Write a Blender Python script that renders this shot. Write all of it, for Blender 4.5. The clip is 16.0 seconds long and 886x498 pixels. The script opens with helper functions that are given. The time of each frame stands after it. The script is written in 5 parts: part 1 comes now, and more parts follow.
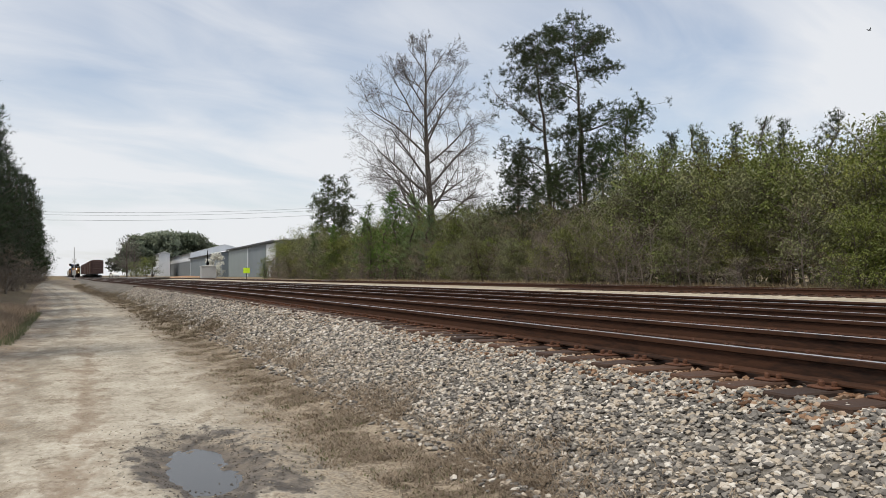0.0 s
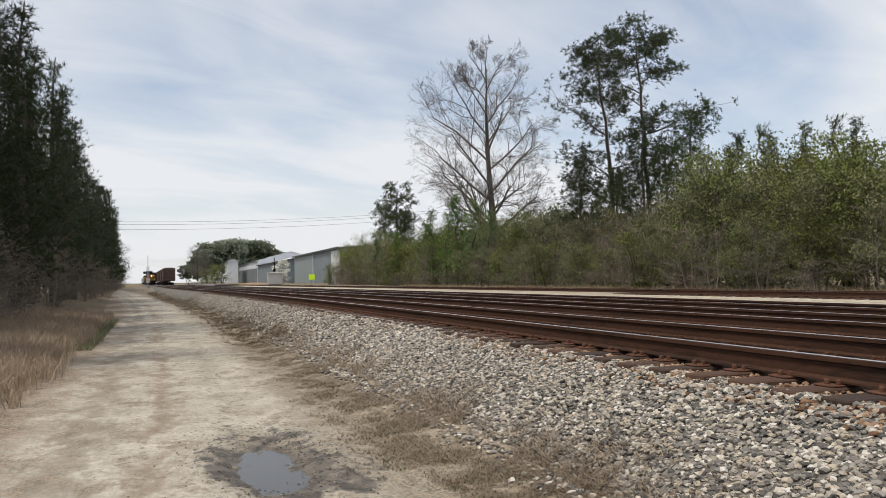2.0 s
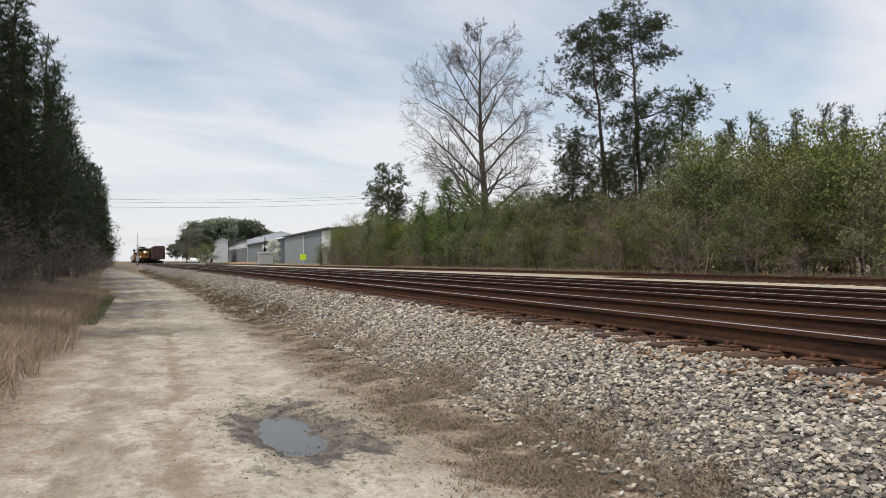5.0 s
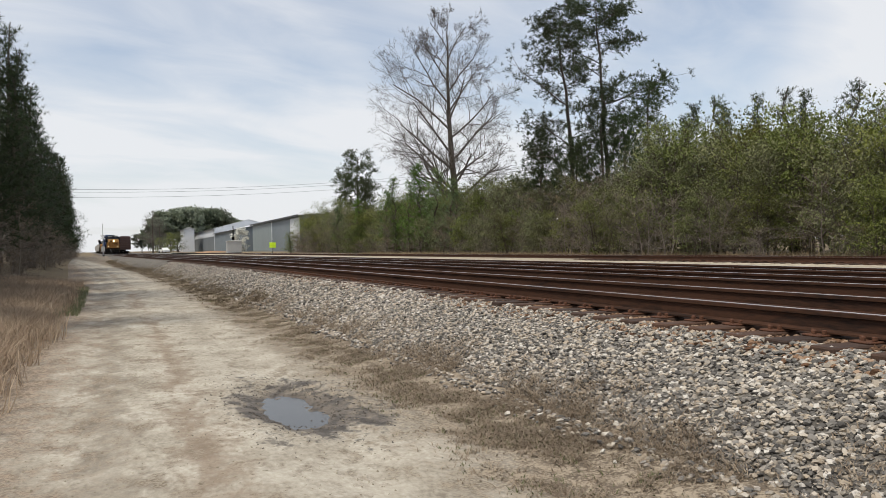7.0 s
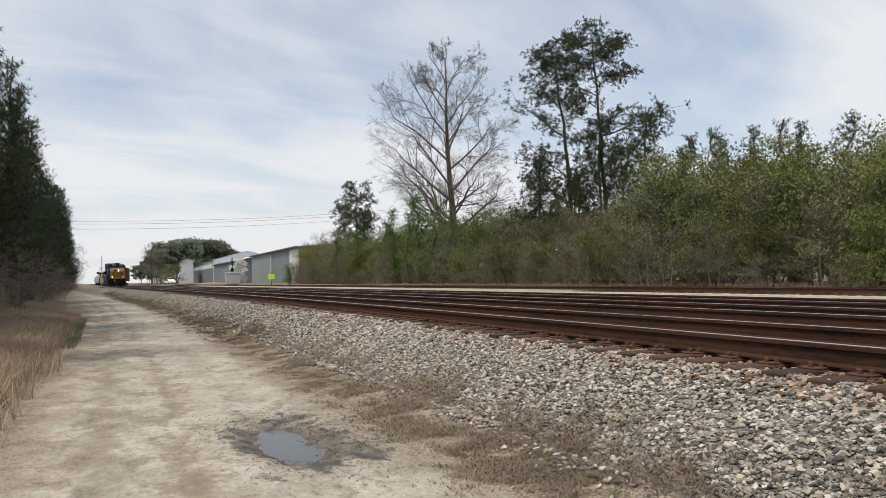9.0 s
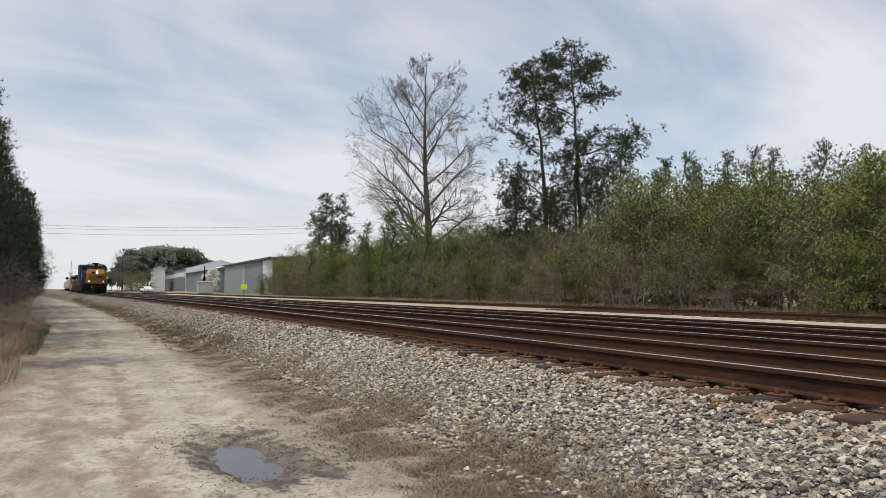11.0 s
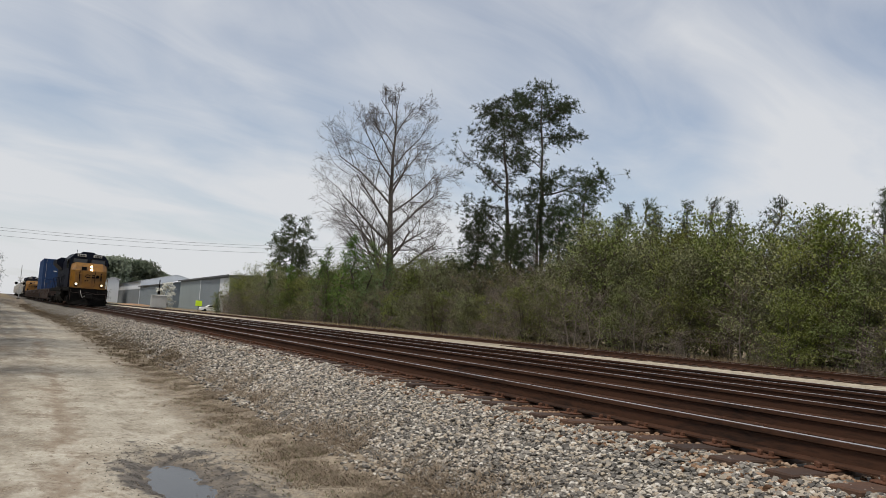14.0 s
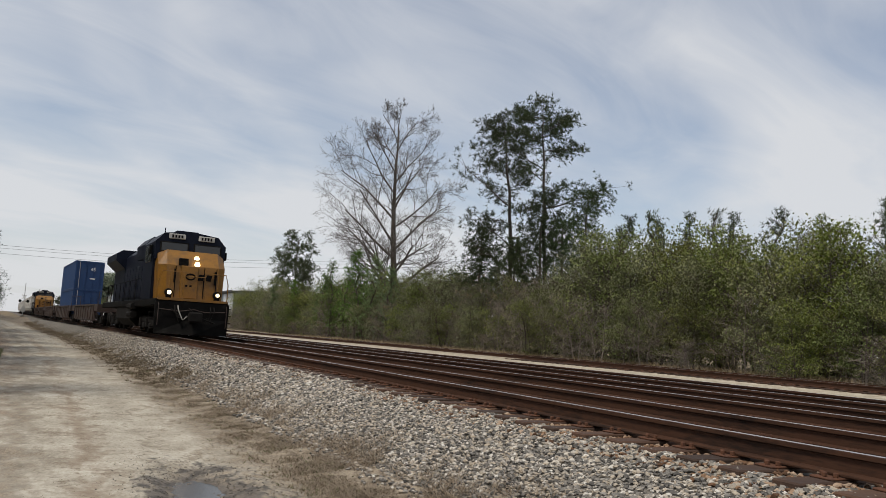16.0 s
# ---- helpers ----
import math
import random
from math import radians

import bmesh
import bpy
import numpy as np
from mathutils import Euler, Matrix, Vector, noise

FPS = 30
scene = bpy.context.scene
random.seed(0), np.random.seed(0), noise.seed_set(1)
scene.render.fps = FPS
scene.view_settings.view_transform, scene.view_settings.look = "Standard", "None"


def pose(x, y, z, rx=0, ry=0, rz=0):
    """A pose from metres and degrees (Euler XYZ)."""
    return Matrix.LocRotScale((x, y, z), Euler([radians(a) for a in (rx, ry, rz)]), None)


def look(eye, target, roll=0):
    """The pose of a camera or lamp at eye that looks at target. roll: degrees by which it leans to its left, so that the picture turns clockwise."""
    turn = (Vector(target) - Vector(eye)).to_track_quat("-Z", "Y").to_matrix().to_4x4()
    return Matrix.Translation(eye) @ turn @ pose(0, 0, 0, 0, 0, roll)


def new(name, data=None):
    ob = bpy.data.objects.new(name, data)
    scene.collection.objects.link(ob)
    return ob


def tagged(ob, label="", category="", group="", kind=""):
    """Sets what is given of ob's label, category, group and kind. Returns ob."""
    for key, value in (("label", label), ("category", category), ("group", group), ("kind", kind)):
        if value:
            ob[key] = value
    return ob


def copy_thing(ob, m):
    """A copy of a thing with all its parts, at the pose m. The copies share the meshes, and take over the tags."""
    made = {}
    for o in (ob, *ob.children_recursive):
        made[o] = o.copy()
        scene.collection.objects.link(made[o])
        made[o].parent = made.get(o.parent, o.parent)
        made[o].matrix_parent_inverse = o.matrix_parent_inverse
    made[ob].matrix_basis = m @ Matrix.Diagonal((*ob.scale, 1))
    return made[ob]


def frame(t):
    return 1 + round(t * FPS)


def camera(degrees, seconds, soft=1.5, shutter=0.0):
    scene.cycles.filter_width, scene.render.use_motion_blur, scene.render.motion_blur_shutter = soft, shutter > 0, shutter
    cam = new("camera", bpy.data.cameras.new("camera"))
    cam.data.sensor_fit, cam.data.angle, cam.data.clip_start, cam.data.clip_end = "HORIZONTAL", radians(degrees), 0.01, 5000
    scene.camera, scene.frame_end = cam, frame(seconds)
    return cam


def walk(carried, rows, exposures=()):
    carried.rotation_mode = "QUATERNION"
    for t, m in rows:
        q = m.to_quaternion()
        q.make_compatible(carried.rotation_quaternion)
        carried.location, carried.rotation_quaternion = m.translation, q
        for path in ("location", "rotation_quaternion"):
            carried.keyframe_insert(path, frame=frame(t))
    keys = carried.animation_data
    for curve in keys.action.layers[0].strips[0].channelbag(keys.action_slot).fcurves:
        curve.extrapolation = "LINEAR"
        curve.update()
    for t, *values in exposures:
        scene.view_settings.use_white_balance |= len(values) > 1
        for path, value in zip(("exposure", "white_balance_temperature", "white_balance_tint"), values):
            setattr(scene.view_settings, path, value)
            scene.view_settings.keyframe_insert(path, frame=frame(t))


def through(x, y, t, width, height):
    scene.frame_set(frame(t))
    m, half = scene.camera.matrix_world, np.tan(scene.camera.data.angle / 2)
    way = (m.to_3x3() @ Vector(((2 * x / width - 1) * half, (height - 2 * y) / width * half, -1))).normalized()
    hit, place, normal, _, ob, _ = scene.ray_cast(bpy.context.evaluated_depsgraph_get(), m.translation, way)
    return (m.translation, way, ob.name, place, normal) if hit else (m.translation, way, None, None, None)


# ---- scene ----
cam = camera(58.2, 16.0, soft=0.6)
PATH = [
    (0, (0.382, 0.102, 1.536), (1.169, 1.94, 1.595), -0.5),
    (0.5, (0.416, -0.052, 1.538), (1.154, 1.806, 1.597), -0.5),
    (1, (0.376, -0.07, 1.55), (1.072, 1.803, 1.611), -0.7),
    (1.5, (0.367, -0.072, 1.549), (1.032, 1.812, 1.615), -0.8),
    (2, (0.36, -0.076, 1.553), (1.0, 1.817, 1.627), -0.9),
    (2.5, (0.369, -0.065, 1.552), (0.99, 1.834, 1.633), -0.7),
    (3, (0.365, -0.064, 1.559), (0.977, 1.838, 1.641), -0.3),
    (3.2, (0.364, -0.075, 1.568), (0.973, 1.829, 1.649), -0.2),
    (5.3, (-0.076, -0.466, 1.512), (0.608, 1.413, 1.526), -0.4),
    (5.5, (-0.169, -0.525, 1.51), (0.529, 1.349, 1.514), -0.6),
    (6, (-0.347, -0.654, 1.521), (0.376, 1.211, 1.508), -0.8),
    (6.5, (-0.348, -0.764, 1.524), (0.387, 1.096, 1.506), -0.9),
    (7, (-0.333, -0.841, 1.529), (0.405, 1.018, 1.52), -1.1),
    (7.5, (-0.317, -0.834, 1.528), (0.417, 1.026, 1.538), -1.2),
    (8, (-0.321, -0.826, 1.535), (0.411, 1.036, 1.568), -1.3),
    (8.5, (-0.311, -0.841, 1.541), (0.423, 1.019, 1.594), -1.2),
    (9, (-0.304, -0.854, 1.542), (0.437, 1.003, 1.611), -1.2),
    (11.5, (-0.136, -0.764, 1.553), (0.675, 1.061, 1.665), 0.8),
    (12, (-0.075, -0.862, 1.552), (0.739, 0.962, 1.67), 1.4),
    (12.5, (-0.068, -0.883, 1.555), (0.754, 0.936, 1.683), 2.0),
    (13, (-0.085, -0.849, 1.569), (0.758, 0.959, 1.714), 2.7),
    (13.5, (-0.093, -0.831, 1.574), (0.771, 0.965, 1.74), 3.4),
    (14, (-0.142, -0.824, 1.563), (0.737, 0.963, 1.75), 4.0),
    (14.5, (-0.198, -0.811, 1.578), (0.679, 0.974, 1.785), 4.2),
    (15, (-0.251, -0.791, 1.58), (0.614, 0.999, 1.8), 4.1),
    (15.5, (-0.302, -0.871, 1.578), (0.557, 0.922, 1.802), 3.8),
    (16, (-0.359, -1.006, 1.592), (0.512, 0.781, 1.811), 3.4),
]
walk(cam, [(t, look(eye, target, roll)) for t, eye, target, roll in PATH], exposures=[(0.0, 0.10), (9.0, 0.10), (11.5, 0.0), (13.5, -0.12), (16.0, -0.15)])

# ---- the line of the tracks: gently curving to the left, then straight ----
def bend_slope(y):
    if y < 62.0:
        return y / 1000.0
    if y < 100.0:
        return 0.062
    if y < 120.0:
        return 0.062 - 0.020 * (y - 100.0) / 20.0
    return 0.042


BEND = [0.0]
for _i in range(4000):
    BEND.append(BEND[-1] + bend_slope(_i + 0.5))


def shift(y):
    """How far the tracks have swung to the left at y."""
    if y < 0:
        return y * y / 2000.0
    k = min(int(y), 3998)
    return BEND[k] + (BEND[k + 1] - BEND[k]) * (y - k)


def on_line(u, y, z):
    return Vector((u - shift(y), y, z))


TRACK_1, TRACK_2, TRACK_3, TRACK_4 = 5.65, 9.15, 13.2, 23.6
RAIL_TOP = 0.945

# ---- world and sun ----
world = bpy.data.worlds.new("sky")
scene.world = world
world.use_nodes = True
wn, wl = world.node_tree.nodes, world.node_tree.links
wn.clear()
w_out = wn.new("ShaderNodeOutputWorld")
w_bg = wn.new("ShaderNodeBackground")
w_sky = wn.new("ShaderNodeTexSky")
w_sky.sky_type = "NISHITA"
w_sky.sun_disc = False
SUN_ELEVATION, SUN_AZIMUTH = radians(60), radians(-114)
w_sky.sun_elevation, w_sky.sun_rotation = SUN_ELEVATION, SUN_AZIMUTH
w_sky.air_density, w_sky.dust_density, w_sky.ozone_density = 1.0, 1.0, 1.5
SKY_STRENGTH = 0.12
w_bg.inputs["Strength"].default_value = SKY_STRENGTH
# thin high cloud drawn out in streaks, on a flat layer overhead
w_tc = wn.new("ShaderNodeTexCoord")
w_sep = wn.new("ShaderNodeSeparateXYZ")
wl.new(w_tc.outputs["Generated"], w_sep.inputs[0])


def wmath(op, a, b=None, c=None):
    n = wn.new("ShaderNodeMath")
    n.operation = op
    for k, v in enumerate((a, b, c)):
        if v is None:
            continue
        if isinstance(v, (int, float)):
            n.inputs[k].default_value = v
        else:
            wl.new(v, n.inputs[k])
    return n.outputs[0]


w_z = wmath("ADD", wmath("MAXIMUM", w_sep.outputs["Z"], 0.0), 0.22)
w_cx = wmath("DIVIDE", w_sep.outputs["X"], w_z)
w_cy = wmath("DIVIDE", w_sep.outputs["Y"], w_z)
w_com = wn.new("ShaderNodeCombineXYZ")
wl.new(wmath("ADD", wmath("MULTIPLY", w_cx, 0.62), wmath("MULTIPLY", w_cy, 0.30)), w_com.inputs[0])
wl.new(wmath("ADD", wmath("MULTIPLY", w_cy, 1.25), wmath("MULTIPLY", w_cx, -0.45)), w_com.inputs[1])


def wnoise(scale, detail, rough, dist):
    n = wn.new("ShaderNodeTexNoise")
    n.inputs["Scale"].default_value, n.inputs["Detail"].default_value = scale, detail
    n.inputs["Roughness"].default_value, n.inputs["Distortion"].default_value = rough, dist
    wl.new(w_com.outputs[0], n.inputs["Vector"])
    return n.outputs["Fac"]


w_cloud = wmath("ADD", wmath("MULTIPLY", wnoise(0.75, 4.0, 0.5, 0.6), 0.80), wmath("MULTIPLY", wnoise(2.6, 6.0, 0.6, 0.8), 0.20))
w_low = wmath("POWER", wmath("SUBTRACT", 1.0, wmath("MINIMUM", wmath("MAXIMUM", w_sep.outputs["Z"], 0.0), 1.0)), 4.0)
w_ramp = wn.new("ShaderNodeValToRGB")
w_ramp.color_ramp.elements[0].position, w_ramp.color_ramp.elements[0].color = 0.38, (0.15, 0.15, 0.15, 1)
w_ramp.color_ramp.elements[1].position, w_ramp.color_ramp.elements[1].color = 0.60, (1, 1, 1, 1)
wl.new(wmath("ADD", w_cloud, wmath("MULTIPLY", w_low, 0.17)), w_ramp.inputs[0])
w_mix = wn.new("ShaderNodeMix")
w_mix.data_type = "RGBA"
wl.new(wmath("MULTIPLY", w_ramp.outputs[0], 0.92), w_mix.inputs[0])
wl.new(w_sky.outputs[0], w_mix.inputs[6])
w_mix.inputs[7].default_value = (6.55, 6.65, 6.85, 1)
wl.new(w_mix.outputs[2], w_bg.inputs["Color"])
wl.new(w_bg.outputs[0], w_out.inputs[0])

sun = new("sun", bpy.data.lights.new("sun", "SUN"))
sun.data.energy, sun.data.angle, sun.data.color = 3.3, radians(13), (1.0, 0.92, 0.80)
_d = Vector((math.sin(SUN_AZIMUTH) * math.cos(SUN_ELEVATION), math.cos(SUN_AZIMUTH) * math.cos(SUN_ELEVATION), math.sin(SUN_ELEVATION)))
sun.matrix_world = look(_d * 60, (0, 0, 0))


# ---- materials ----
def material(name, colours, rough=0.8, metal=0.0, scale=4.0, fine=40.0, bump=0.3, stretch=(1, 1, 1), island=0.0, per_object=0.0, spec=0.5, coords="Object", depth=0.01, stain=None, stain_scale=1.2, stain_at=(0.52, 0.68), speck=None, speck_scale=30.0, speck_at=(0.60, 0.66)):
    """Two colours mixed by coarse and fine noise, with relief; stain: a third colour in patches."""
    m = bpy.data.materials.new(name)
    m.use_nodes = True
    nt = m.node_tree
    N, L = nt.nodes, nt.links
    b = N["Principled BSDF"]
    b.inputs["Roughness"].default_value, b.inputs["Metallic"].default_value = rough, metal
    b.inputs["Specular IOR Level"].default_value = spec
    tc = N.new("ShaderNodeTexCoord")
    mp = N.new("ShaderNodeMapping")
    mp.inputs["Scale"].default_value = stretch
    L.new(tc.outputs[coords], mp.inputs[0])

    def noise_at(s, detail=4.0):
        n = N.new("ShaderNodeTexNoise")
        n.inputs["Scale"].default_value, n.inputs["Detail"].default_value, n.inputs["Roughness"].default_value = s, detail, 0.6
        L.new(mp.outputs[0], n.inputs["Vector"])
        return n.outputs["Fac"]

    def calc(op, a, b2):
        n = N.new("ShaderNodeMath")
        n.operation = op
        for k, v in enumerate((a, b2)):
            if isinstance(v, (int, float)):
                n.inputs[k].default_value = v
            else:
                L.new(v, n.inputs[k])
        return n.outputs[0]

    coarse, small = noise_at(scale), noise_at(fine, 3.0)
    f = calc("ADD", calc("MULTIPLY", coarse, 0.6), calc("MULTIPLY", small, 0.4))
    if island or per_object:
        if per_object:
            r = N.new("ShaderNodeObjectInfo").outputs["Random"]
        else:
            r = N.new("ShaderNodeNewGeometry").outputs["Random Per Island"]
        w = island or per_object
        f = calc("ADD", calc("MULTIPLY", f, 1.0 - w), calc("MULTIPLY", r, w))
    ramp = N.new("ShaderNodeValToRGB")
    els = ramp.color_ramp.elements
    lo, hi = (0.1, 0.9) if (island or per_object) else (0.32, 0.68)
    while len(els) < len(colours):
        els.new(0.5)
    for k, c in enumerate(colours):
        els[k].position = lo + (hi - lo) * k / max(1, len(colours) - 1)
        els[k].color = (*c, 1)
    L.new(f, ramp.inputs[0])
    col = ramp.outputs[0]
    if stain:
        sn = noise_at(stain_scale, 5.0)
        sr = N.new("ShaderNodeMapRange")
        sr.inputs["From Min"].default_value, sr.inputs["From Max"].default_value = stain_at
        L.new(sn, sr.inputs["Value"])
        mx = N.new("ShaderNodeMix")
        mx.data_type = "RGBA"
        L.new(sr.outputs[0], mx.inputs[0])
        L.new(col, mx.inputs[6])
        mx.inputs[7].default_value = (*stain, 1)
        col = mx.outputs[2]
    if speck:
        sn = noise_at(speck_scale, 6.0)
        sr = N.new("ShaderNodeMapRange")
        sr.inputs["From Min"].default_value, sr.inputs["From Max"].default_value = speck_at
        L.new(sn, sr.inputs["Value"])
        mx = N.new("ShaderNodeMix")
        mx.data_type = "RGBA"
        L.new(sr.outputs[0], mx.inputs[0])
        L.new(col, mx.inputs[6])
        mx.inputs[7].default_value = (*speck, 1)
        col = mx.outputs[2]
        f = calc("SUBTRACT", f, calc("MULTIPLY", sr.outputs[0], 0.5))
    L.new(col, b.inputs["Base Color"])
    if bump:
        bp = N.new("ShaderNodeBump")
        bp.inputs["Strength"].default_value, bp.inputs["Distance"].default_value = bump, depth
        L.new(f, bp.inputs["Height"])
        L.new(bp.outputs[0], b.inputs["Normal"])
    return m


def plain(name, colour, rough=0.5, metal=0.0, emit=0.0):
    m = material(name, [tuple(c * 0.88 for c in colour), tuple(min(1, c * 1.08) for c in colour)], rough, metal, 3.0, 30.0, 0.06)
    if emit:
        b = m.node_tree.nodes["Principled BSDF"]
        b.inputs["Emission Color"].default_value = (*colour, 1)
        b.inputs["Emission Strength"].default_value = emit
    return m


M_SAND = material("sandy_dirt", [(0.19, 0.165, 0.13), (0.31, 0.28, 0.225), (0.40, 0.368, 0.305), (0.50, 0.47, 0.40)], 0.95, 0, 1.6, 24.0, 1.0, (1, 0.6, 1), depth=0.025, spec=0.2)
M_CRUMB = material("dirt_crumbs", [(0.15, 0.125, 0.09), (0.26, 0.225, 0.165), (0.36, 0.325, 0.255)], 0.95, 0, 2.6, 34.0, 0.6, spec=0.15, island=0.4)


def worn_track(m):
    """Wheel lanes, weedy edges and wet mud of the dirt track, laid out across the line u and along it y."""
    N, L = m.node_tree.nodes, m.node_tree.links
    b = N["Principled BSDF"]
    tc, sep = N.new("ShaderNodeTexCoord"), N.new("ShaderNodeSeparateXYZ")
    L.new(tc.outputs["Object"], sep.inputs[0])

    def calc(op, a, b2=0.0):
        n = N.new("ShaderNodeMath")
        n.operation = op
        for k, v in enumerate((a, b2)):
            if isinstance(v, (int, float)):
                n.inputs[k].default_value = v
            else:
                L.new(v, n.inputs[k])
        return n.outputs[0]

    def grain(scale, detail, stretch):
        mp, n = N.new("ShaderNodeMapping"), N.new("ShaderNodeTexNoise")
        mp.inputs["Scale"].default_value = stretch
        L.new(tc.outputs["Object"], mp.inputs[0])
        L.new(mp.outputs[0], n.inputs["Vector"])
        n.inputs["Scale"].default_value, n.inputs["Detail"].default_value, n.inputs["Roughness"].default_value = scale, detail, 0.65
        return calc("MULTIPLY", calc("SUBTRACT", n.outputs["Fac"], 0.5), 2.2)

    def ease(v, a, c):
        n = N.new("ShaderNodeMapRange")
        n.interpolation_type = "SMOOTHSTEP"
        n.inputs["From Min"].default_value, n.inputs["From Max"].default_value = a, c
        L.new(v, n.inputs["Value"])
        return n.outputs[0]

    def over(col, fac, colour):
        n = N.new("ShaderNodeMix")
        n.data_type = "RGBA"
        L.new(fac, n.inputs[0])
        L.new(col, n.inputs[6])
        if isinstance(colour, tuple):
            n.inputs[7].default_value = (*colour, 1)
        else:
            L.new(colour, n.inputs[7])
        return n.outputs[2]

    def tones(fac, lo, hi, at=(-0.3, 0.3)):
        n = N.new("ShaderNodeMix")
        n.data_type = "RGBA"
        L.new(ease(fac, *at), n.inputs[0])
        n.inputs[6].default_value, n.inputs[7].default_value = (*lo, 1), (*hi, 1)
        return n.outputs[2]

    y = sep.outputs["Y"]
    u = calc("ADD", sep.outputs["X"], calc("MULTIPLY", calc("MULTIPLY", y, y), 0.0005))
    big, mid, fine = grain(0.55, 3.0, (1, 0.5, 1)), grain(2.4, 5.0, (1, 0.6, 1)), grain(8.0, 6.0, (1, 0.7, 1))
    tiny = grain(38.0, 3.0, (1, 1, 1))
    rough = calc("ADD", calc("ADD", calc("MULTIPLY", big, 0.8), calc("MULTIPLY", mid, 1.3)), calc("MULTIPLY", fine, 0.9))
    col = b.inputs["Base Color"].links[0].from_socket

    def lane(at, half, lo, hi):
        d = calc("ABSOLUTE", calc("SUBTRACT", calc("ADD", u, calc("MULTIPLY", big, 0.35)), at))
        near = calc("SUBTRACT", 1.0, calc("DIVIDE", d, half))
        return ease(calc("ADD", near, calc("MULTIPLY", rough, 1.2)), lo, hi)

    col = over(col, calc("MULTIPLY", lane(0.25, 0.55, 0.35, 1.35), 0.85), tones(fine, (0.17, 0.125, 0.088), (0.28, 0.222, 0.165)))
    col = over(col, calc("MULTIPLY", lane(-0.55, 0.55, 0.0, 1.10), 0.8), tones(fine, (0.135, 0.115, 0.09), (0.30, 0.26, 0.205)))
    col = over(col, calc("MULTIPLY", ease(calc("ADD", fine, calc("MULTIPLY", mid, 0.8)), -0.02, 0.45), 0.8), tones(tiny, (0.12, 0.098, 0.072), (0.27, 0.232, 0.178)))
    weeds = tones(calc("ADD", fine, tiny), (0.085, 0.062, 0.042), (0.30, 0.25, 0.185))
    col = over(col, calc("MULTIPLY", ease(calc("ADD", u, calc("MULTIPLY", rough, 0.55)), 1.25, 2.35), 0.9), weeds)
    litter = tones(calc("ADD", fine, tiny), (0.11, 0.08, 0.056), (0.30, 0.235, 0.175))
    col = over(col, calc("MULTIPLY", ease(calc("ADD", calc("MULTIPLY", u, -1.0), calc("MULTIPLY", rough, 0.7)), 0.45, 1.5), 0.85), litter)
    # wet mud round the puddle
    a, c = calc("DIVIDE", calc("SUBTRACT", u, 1.24), 0.62), calc("DIVIDE", calc("SUBTRACT", y, 6.9), 1.5)
    ring = calc("SQRT", calc("ADD", calc("MULTIPLY", a, a), calc("MULTIPLY", c, c)))
    wet = calc("SUBTRACT", 1.0, ease(calc("ADD", ring, calc("MULTIPLY", rough, 0.9)), 0.62, 1.12))
    col = over(col, calc("MULTIPLY", wet, 0.95), tones(fine, (0.045, 0.038, 0.031), (0.13, 0.11, 0.088)))
    L.new(col, b.inputs["Base Color"])
    L.new(calc("SUBTRACT", 0.95, calc("MULTIPLY", wet, 0.4)), b.inputs["Roughness"])


worn_track(M_SAND)
M_SOIL = material("leaf_litter", [(0.10, 0.075, 0.05), (0.19, 0.15, 0.10), (0.16, 0.14, 0.07)], 0.95, 0, 0.7, 22.0, 0.6, depth=0.03, spec=0.1)
M_GRAVEL = material("pale_gravel", [(0.16, 0.135, 0.10), (0.37, 0.325, 0.25), (0.55, 0.50, 0.41)], 0.95, 0, 3.0, 16.0, 0.9, depth=0.03, spec=0.2)
M_BALLAST = material("ballast_bed", [(0.035, 0.031, 0.027), (0.13, 0.12, 0.105), (0.32, 0.295, 0.26)], 0.95, 0, 9.0, 26.0, 1.0, depth=0.04, spec=0.2)
M_STONE = material("ballast_stone", [(0.042, 0.039, 0.036), (0.13, 0.122, 0.111), (0.245, 0.228, 0.203), (0.33, 0.277, 0.21), (0.52, 0.498, 0.455)], 0.85, 0, 12.0, 60.0, 0.5, island=0.78, spec=0.3)
M_STONE_RUSTY = material("rust_stained_stone", [(0.035, 0.020, 0.013), (0.12, 0.066, 0.038), (0.23, 0.145, 0.09), (0.36, 0.28, 0.21)], 0.9, 0, 12.0, 60.0, 0.4, island=0.7, spec=0.2)
M_ASPHALT = material("asphalt", [(0.10, 0.10, 0.095), (0.17, 0.165, 0.155)], 0.9, 0, 0.6, 20.0, 0.4)
M_RUST = material("rusty_rail", [(0.010, 0.006, 0.0045), (0.056, 0.025, 0.0135), (0.025, 0.0135, 0.0095)], 0.75, 0.1, 3.0, 45.0, 0.3, (1, 0.15, 1), spec=0.25)
M_RUSTY_PLATE = material("rusty_plate", [(0.040, 0.016, 0.009), (0.13, 0.052, 0.024)], 0.85, 0.1, 8.0, 60.0, 0.4)
M_SHINE = material("worn_rail_head", [(0.66, 0.64, 0.62), (0.80, 0.78, 0.76)], 0.33, 0.95, 2.0, 50.0, 0.05, (1, 0.05, 1))
M_TIE = material("weathered_tie", [(0.012, 0.007, 0.005), (0.045, 0.024, 0.015), (0.13, 0.062, 0.033)], 0.9, 0, 2.5, 40.0, 0.6, (0.25, 2, 2), per_object=0.3)
M_BARK = material("bark", [(0.035, 0.028, 0.022), (0.095, 0.077, 0.062)], 0.95, 0, 3.0, 22.0, 0.6, (1, 1, 0.25))
